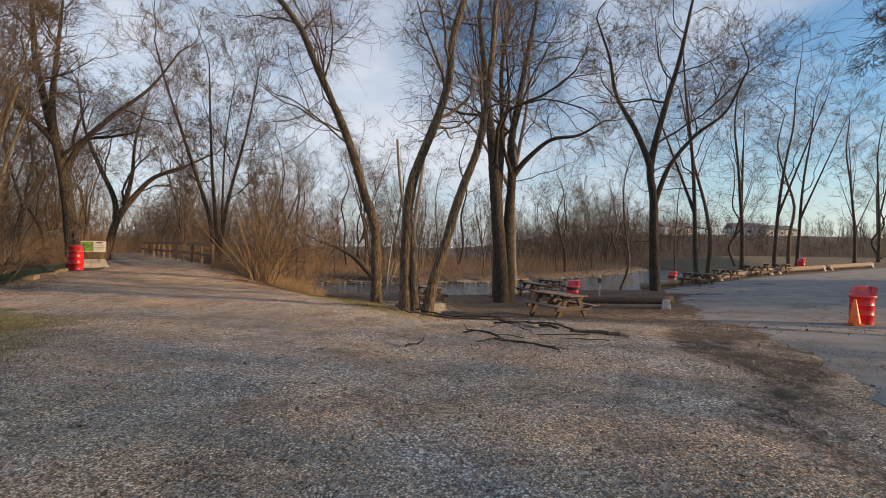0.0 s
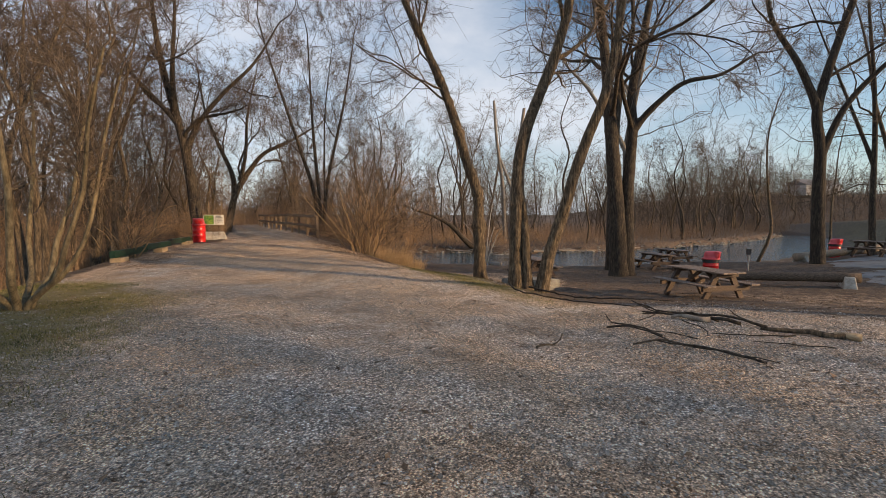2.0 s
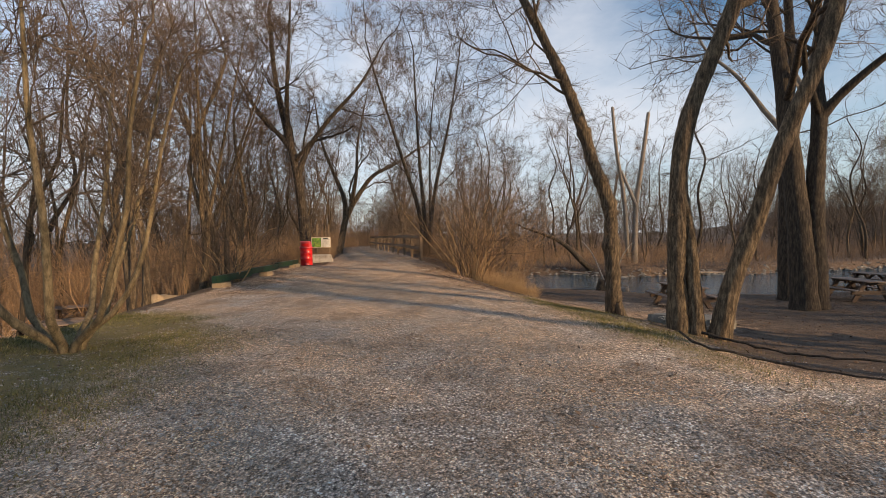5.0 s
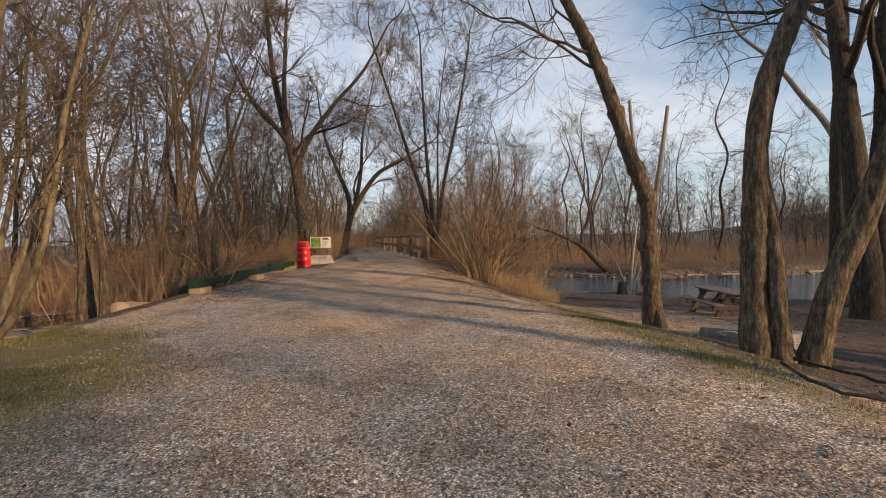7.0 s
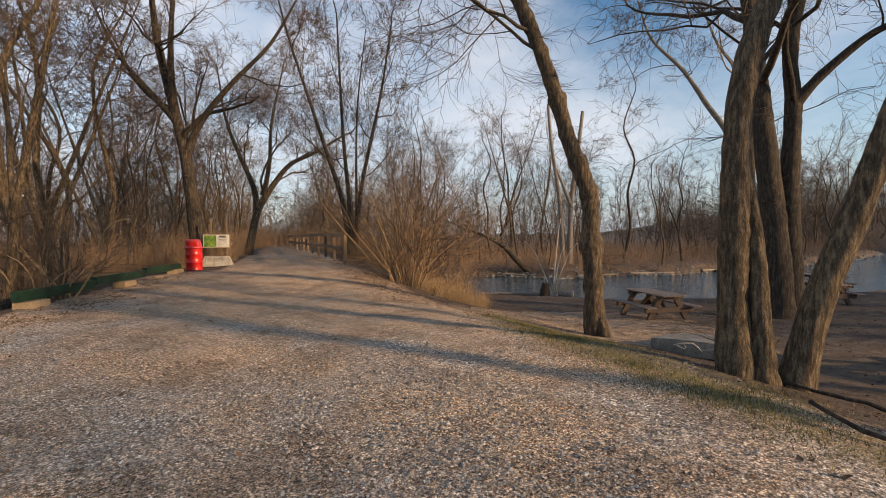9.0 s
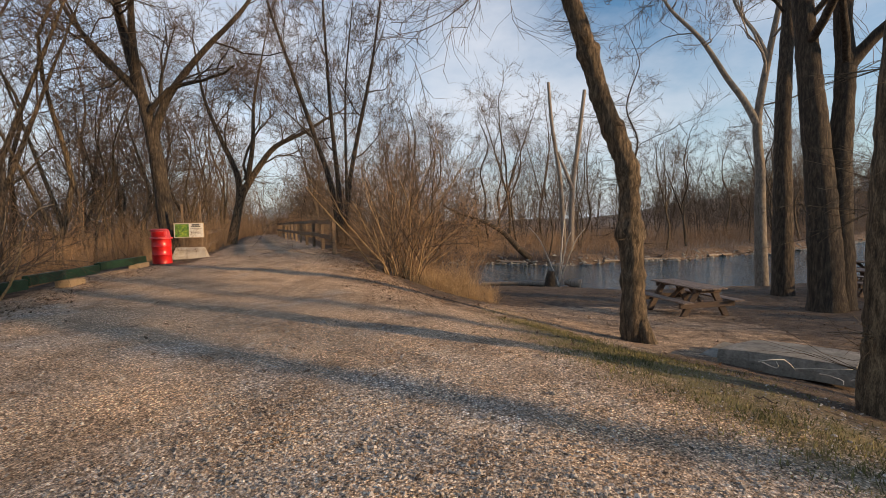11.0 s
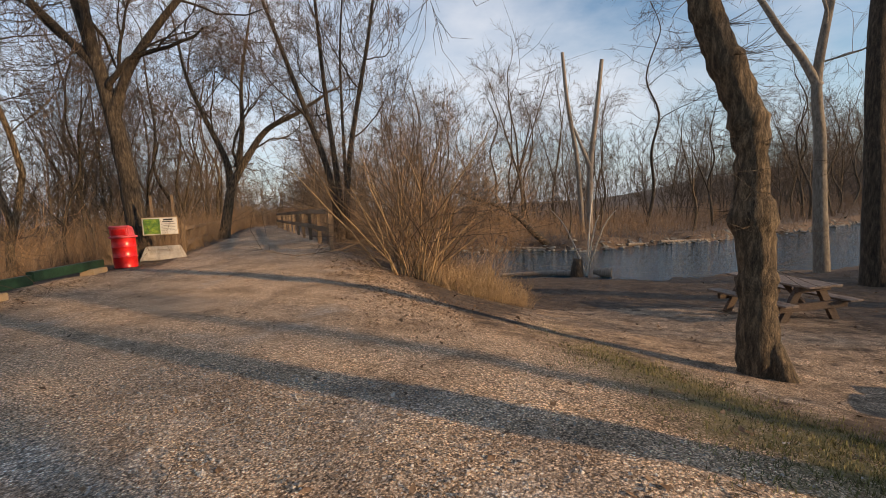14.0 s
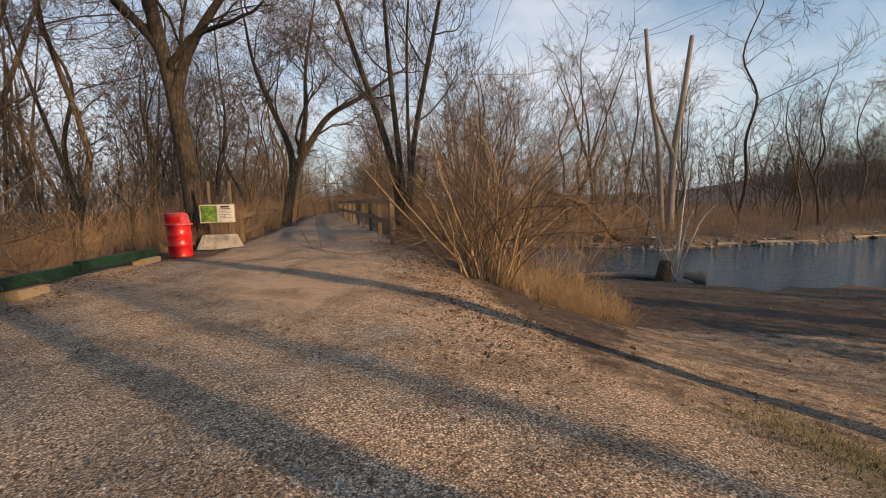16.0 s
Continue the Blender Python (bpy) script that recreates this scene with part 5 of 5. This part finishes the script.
WHITE_TWIG = mottled("bleached twig", (0.35, 0.32, 0.27), (0.5, 0.47, 0.4), (0.62, 0.58, 0.52), 6, 0.85, 0.1)

# fallen branches
pile = thing("fallen_branches", Matrix(), "broken dead branches lying on the gravel", "branches")


def stick(pts, r, mat, parent, name="branch", label="", sides=8, seed=3):
    tb, gg = Tubes(), R(seed)
    line = smooth_line([(x, y, ground(x, y) + z) for x, y, z in pts], 0.12)
    line = line + gg.normal(0, 0.008, line.shape)
    rad = np.linspace(r, r * 0.45, len(line)) * (1 + gg.normal(0, 0.08, len(line)))
    tb.add(np.vstack((line[0], line, line[-1])), np.concatenate(([0.001], rad, [0.001])), sides, 0.06, gg)
    return part_mesh(name, tb.mesh(name, mat), parent, label)


stick([(3.2, 7.47, 0.035), (2.95, 7.53, 0.045)], 0.05, LUMBER, pile, "torn_end", "splintered yellow wood", 10, 5)
stick([(2.1, 7.88, 0.06), (1.65, 8.0, 0.09), (1.0, 8.32, 0.07)], 0.026, BARK_DARK, pile, seed=6)
stick([(1.75, 7.92, 0.06), (1.5, 8.0, 0.09), (1.32, 8.1, 0.06)], 0.042, BARK_PALE, pile, "split_branch", "pale split branch", seed=7)
stick([(1.9, 8.0, 0.05), (1.6, 8.15, 0.11), (1.2, 8.2, 0.08), (0.95, 8.5, 0.16)], 0.014, BARK_DARK, pile, seed=8)
stick([(1.7, 6.28, 0.03), (1.25, 6.6, 0.04), (0.8, 6.75, 0.04)], 0.015, BARK_DARK, pile, seed=9)
stick([(0.95, 7.1, 0.03), (0.7, 7.4, 0.06), (0.47, 7.59, 0.05), (0.4, 7.7, 0.12)], 0.016, BARK_DARK, pile, seed=10)
stick([(2.5, 7.4, 0.03), (2.0, 7.3, 0.04), (1.6, 7.35, 0.03)], 0.012, BARK_DARK, pile, seed=11)
stick([(2.2, 7.8, 0.08), (2.05, 7.95, 0.16), (2.0, 8.1, 0.22)], 0.01, BARK_DARK, pile, seed=12)
stick([(1.35, 7.1, 0.02), (1.1, 7.25, 0.03), (0.8, 7.2, 0.02)], 0.01, BARK_DARK, pile, seed=22)
stick([(3.05, 7.5, 0.035), (2.75, 7.58, 0.045), (2.25, 7.68, 0.045)], 0.042, BARK, pile, "log", "rough grey bough", 12, 23)
stick([(2.3, 7.66, 0.07), (2.0, 7.9, 0.12), (1.72, 8.1, 0.1), (1.2, 8.35, 0.1), (0.88, 8.6, 0.2)], 0.02, BARK_DARK, pile, seed=24)
stick([(0.37, 7.37, 0.03), (0.65, 7.1, 0.1), (0.9, 6.95, 0.05), (1.0, 6.75, 0.03)], 0.014, BARK_DARK, pile, seed=25)
stick([(0.55, 6.62, 0.03), (0.82, 6.74, 0.06), (1.3, 6.6, 0.04), (1.8, 6.3, 0.03)], 0.012, BARK_DARK, pile, seed=26)
stick([(1.4, 7.9, 0.04), (1.55, 7.5, 0.05), (1.5, 7.2, 0.03)], 0.009, BARK_DARK, pile, seed=27)
stick([(2.7, 7.0, 0.02), (2.2, 6.95, 0.04), (1.9, 7.1, 0.02)], 0.009, BARK_DARK, pile, seed=28)
stick([(1.0, 8.3, 0.05), (1.1, 8.0, 0.1), (0.85, 7.85, 0.03)], 0.01, BARK_DARK, pile, seed=29)
twig_a = thing("fallen_branch", Matrix(), "thin dark crooked branch lying below the forked tree", "branch")
stick([(-1.1, 10.6, 0.12), (-0.85, 10.1, 0.05), (-0.1, 9.9, 0.04), (0.7, 9.5, 0.03), (1.3, 9.2, 0.03)], 0.018, BARK_DARK, twig_a, seed=13)
twig_b = thing("fallen_branch", Matrix(), "small broken stick standing up from the gravel", "branch")
stick([(-0.52, 6.33, 0.02), (-0.38, 6.37, 0.03), (-0.3, 6.36, 0.06), (-0.22, 6.42, 0.15)], 0.015, BARK, twig_b, seed=14)
twig_c = thing("fallen_branch", Matrix(), "long bent branch resting at the slanting tree's foot", "branch")
stick([(-0.7, 12.0, 0.08), (0.2, 11.6, 0.05), (1.2, 11.3, 0.04), (2.2, 11.2, 0.05)], 0.022, BARK_DARK, twig_c, seed=15)

for k, (xa, ya, xb, yb) in enumerate(((-1.35, 14.1, -0.95, 14.2), (-1.3, 14.15, -1.28, 13.85), (-0.95, 14.2, -0.5, 14.0), (-0.75, 14.1, -0.7, 13.75), (-0.5, 14.0, -0.1, 14.15))):
    stick([(xa, ya, 0.14), ((xa + xb) / 2 + 0.05, (ya + yb) / 2 - 0.04, 0.22 - 0.1 * (k % 2)), (xb, yb, 0.1 + 0.08 * (k % 3))], 0.008, WHITE_TWIG, white_twigs, sides=6, seed=60 + k)

g = R(130)
for k in range(26):
    x, y = g.uniform(-7, 5), g.uniform(2.5, 15)
    if across(x, y) < -1.5 or rim(x, y) > 6.5:
        continue
    a, ln = g.uniform(0, 3.14), g.uniform(0.08, 0.3)
    tw = thing("fallen_twig", Matrix(), "short dark twig lying on the gravel", "twig", "twigs on the trail")
    stick([(x, y, 0.012), (x + 0.5 * ln * math.cos(a), y + 0.5 * ln * math.sin(a), 0.02), (x + ln * math.cos(a + 0.3), y + ln * math.sin(a + 0.3), 0.012)], g.uniform(0.004, 0.008), TWIG, tw, "stick", sides=5, seed=140 + k)

# driftwood and saplings on the shore
drift = thing("driftwood_log", Matrix(), "pale driftwood log lying on the river's edge", "log")
stick([(-4.3, 32.1, 0.12), (-6.0, 32.2, 0.14), (-8.2, 32.0, 0.12)], 0.16, BARK_PALE, drift, "log", sides=10, seed=16)
stick([(-3.0, 31.9, 0.2), (-3.8, 32.1, 0.24)], 0.28, BARK_PALE, drift, "butt", "thick sawn log butt", 12, 17)
bank_log = thing("driftwood_log", Matrix(), "grey driftwood log along the far waterline", "log", "driftwood on the far bank")
stick([(1.5, far_shore(1.5) + 0.3, 0.1), (5.2, far_shore(5.2) + 0.2, 0.12)], 0.13, BARK_PALE, bank_log, "log", sides=8, seed=50)
bank_log = thing("driftwood_log", Matrix(), "grey driftwood log along the far waterline", "log", "driftwood on the far bank")
stick([(-9.0, far_shore(-9.0) + 0.3, 0.1), (-6.8, far_shore(-6.8) + 0.2, 0.12)], 0.13, BARK_PALE, bank_log, "log", sides=8, seed=51)
bank_log = thing("driftwood_log", Matrix(), "grey driftwood log along the far waterline", "log", "driftwood on the far bank")
stick([(8, far_shore(8) + 0.3, 0.1), (10.5, far_shore(10.5) + 0.2, 0.12)], 0.13, BARK_PALE, bank_log, "log", sides=8, seed=52)
bank_log = thing("driftwood_log", Matrix(), "grey driftwood log along the far waterline", "log", "driftwood on the far bank")
stick([(-1.0, far_shore(-1.0) + 0.3, 0.1), (0.6, far_shore(0.6) + 0.2, 0.12)], 0.13, BARK_PALE, bank_log, "log", sides=8, seed=53)
stump = tagged(part_mesh("tree_stump", (lambda tb: (tb.add(np.array([(0, 0, -0.2), (0, 0, 0.0), (0.02, 0, 0.5), (0.05, 0.02, 0.85), (0.05, 0.02, 0.86)]), [0.36, 0.32, 0.24, 0.2, 0.01], 12, 0.06, R(18)), tb.mesh("tree_stump", BARK_DARK))[1])(Tubes())), "dark broken tree stump on the shore", "stump")
stump.location = (-4.55, 32.0, ground(-4.55, 32.0))
sap = thing("bare_sapling", Matrix(), "pale bare saplings springing from the driftwood", "sapling")
for k, (dx, dz, dy) in enumerate(((-1.3, 3.2, 0.0), (0.35, 4.6, 0.3), (1.1, 3.2, 0.1), (0.5, 3.0, 0.2))):
    stick([(-4.1, 32.1, 0.0), (-4.1 + dx * 0.35, 32.1, dz * 0.4), (-4.1 + dx * 0.8, 32.1 + dy, dz * 0.8), (-4.1 + dx * 1.2, 32.1 + dy, dz)], 0.05, BIRCH, sap, "stem", sides=6, seed=20 + k)


def house(x, y, turn, w, d, label):
    t = thing("house", pose(x, y, ground(x, y) - 0.3, 0, 0, turn), label, "house", "houses beyond the river")
    part("wall", box(w, d, 3.4, pose(0, 0, 1.7), 0.02), SIDING, t)
    roof = bmesh.new()
    rv = [roof.verts.new(c) for c in ((-w / 2 - 0.4, -d / 2 - 0.4, 3.4), (w / 2 + 0.4, -d / 2 - 0.4, 3.4), (w / 2 + 0.4, d / 2 + 0.4, 3.4), (-w / 2 - 0.4, d / 2 + 0.4, 3.4), (-w / 2 - 0.4, 0, 5.6), (w / 2 + 0.4, 0, 5.6))]
    for q in ((0, 1, 5, 4), (2, 3, 4, 5), (1, 2, 5), (3, 0, 4), (3, 2, 1, 0)):
        roof.faces.new([rv[i] for i in q])
    part("roof", roof, ROOFING, t)
    for k in (-0.32, 0.0, 0.32):
        wnd = part("window", box(1.1, 0.08, 1.2, pose(k * w, -d / 2 - 0.03, 1.8), 0.01), WHITEBOARD, t)
        part("pane", box(0.95, 0.04, 1.05, pose(k * w, -d / 2 - 0.07, 1.8), 0.005), GLASSDARK, wnd)
    return t


house(92, 178, 20, 14, 8, "pale single-storey house beyond the river")
house(130, 190, -10, 12, 8, "grey single-storey house beyond the river")
house(150, 200, 10, 16, 9, "white single-storey house far across the field")

# ---- stuff underfoot ----


def scatter(name, label, category, pts, sizes, shape_v, shape_f, mat, rng, flat=(1, 1, 0.6), sink=0.3, tilt=0.4):
    """Very many small pieces in one mesh."""
    n, k = len(pts), len(shape_v)
    a = rng.uniform(0, 6.283, n)
    base = shape_v[None] * (1 + rng.uniform(-0.3, 0.3, (n, k, 3))) * np.array(flat)
    ca, sa = np.cos(a)[:, None], np.sin(a)[:, None]
    x, y, z = base[..., 0], base[..., 1], base[..., 2]
    tx = rng.normal(0, tilt, (n, 1))
    x2, y2 = x * ca - y * sa, x * sa + y * ca
    v = np.stack((x2, y2, z + tx * x), -1) * sizes[:, None, None]
    v += pts[:, None, :]
    v[..., 2] += (sizes * sink)[:, None]
    f = (shape_f[None] + (np.arange(n) * k)[:, None, None]).reshape(-1, shape_f.shape[1])
    me = mesh_of(name, v.reshape(-1, 3), f, mat)
    return tagged(new(name, me), label, category, kind="stuff")


OCT_V = np.array([(1, 0, 0), (0, 1, 0), (-1, 0, 0), (0, -1, 0), (0, 0, 1), (0, 0, -0.6)], float)
OCT_F = np.array([(0, 1, 4), (1, 2, 4), (2, 3, 4), (3, 0, 4)])
LEAF_V = np.array([(1, 0, 0.1), (0, 0.55, 0.25), (-1, 0, 0.1), (0, -0.55, 0.0)], float)
LEAF_F = np.array([(0, 1, 2, 3)])
BLADE_V = np.array([(-0.12, 0, 0), (0.12, 0, 0), (0.3, 0.3, 1)], float)
BLADE_F = np.array([(0, 1, 2)])


def spots(rng, n, x0, x1, y0, y1, keep):
    x, y = rng.uniform(x0, x1, n), rng.uniform(y0, y1, n)
    k = keep(x, y) > rng.uniform(0, 1, n)
    x, y = x[k], y[k]
    lum = np.zeros_like(x)
    for fx, fy, ph, am in ((1.3, 0.7, 0.2, 0.014), (0.6, 1.9, 1.3, 0.012), (2.3, 1.7, 2.2, 0.008), (3.9, 0.4, 0.5, 0.006), (0.9, 4.3, 4.0, 0.006)):
        lum += am * np.sin(x * fx + y * fy + ph) * np.cos(y * fx * 0.7 - x * fy * 0.6 + ph)
    return np.stack((x, y, height(x, y) + lum), 1)


def patch(x, y):
    """Uneven cover of loose stone."""
    return 0.5 + 0.28 * np.sin(x * 0.9 + 1.3 * np.sin(y * 0.55)) + 0.3 * np.sin(y * 1.1 - 0.7 * x + np.sin(x * 1.7))


g = R(85)
p = bank_line(g, 900)
scatter("bank_stones", "pale stones lying along the far waterline", "stones", p, g.uniform(0.05, 0.24, len(p)), OCT_V, OCT_F, SLAB, g, (1.4, 1, 0.6), 0.0)
g = R(80)
p = spots(g, 230000, -8.5, 6, 1.2, 13.5, lambda x, y: zones(x, y)[0] * np.clip(patch(x, y), 0.15, 1) * (1 - 0.55 * step01((y - 8) / 5)) * (1 - 0.6 * zones(x, y)[1]))
scatter("gravel", "loose grey crushed-stone gravel", "gravel", p, g.uniform(0.005, 0.0145, len(p)) * (1 + 0.6 * (g.uniform(0, 1, len(p)) > 0.95)), OCT_V, OCT_F, PEBBLE, g)
p = spots(g, 26000, -16, 14, 2, 30, lambda x, y: (1 - 0.8 * zones(x, y)[0]) * (across(x, y) > -3) * 0.9 + 0.03 + 0.6 * step01(1 - np.abs(across(x, y) - 5.2) / 1.6) * step01((y - 14.5) / 2))
scatter("leaf_litter", "scattered brown dead leaves and bark chips", "leaves", p, g.uniform(0.015, 0.04, len(p)), LEAF_V, LEAF_F, LEAF, g, (1, 1, 1), 0.1)
p = spots(g, 60000, -15, -2, 11, 23, lambda x, y: 0.75 * step01(1.2 - np.abs(across(x, y) - 4.6) / 1.1) * step01((-0.607 * x + 0.794 * y - 15) / 3) + 0.5 * step01(1 - np.abs(x - left_rim(y) - 0.9) / 0.9))
scatter("leaf_litter", "drift of brown dead leaves along the trail's edges", "leaves", p, g.uniform(0.015, 0.035, len(p)), LEAF_V, LEAF_F, LEAF, g, (1, 1, 1), 0.15)
p = spots(g, 60000, -8.5, 8, 1.2, 14, lambda x, y: 0.35 + 0.6 * step01((x - 1) / 4))
scatter("bark_chips", "small dark bark chips and bits of leaf", "chips", p, g.uniform(0.004, 0.013, len(p)), LEAF_V, LEAF_F, LEAF, g, (1, 1, 1), 0.35)
p = spots(g, 1300000, -11, 2, 2, 19, lambda x, y: 0.9 * zones(x, y)[1] ** 1.3 * np.clip(patch(x * 2, y * 2), 0.1, 1))
scatter("grass", "short patchy green and straw-coloured grass", "grass", p, g.uniform(0.016, 0.042, len(p)), BLADE_V, BLADE_F, GRASS, g, (1, 1, 1), -0.1, 0.6)
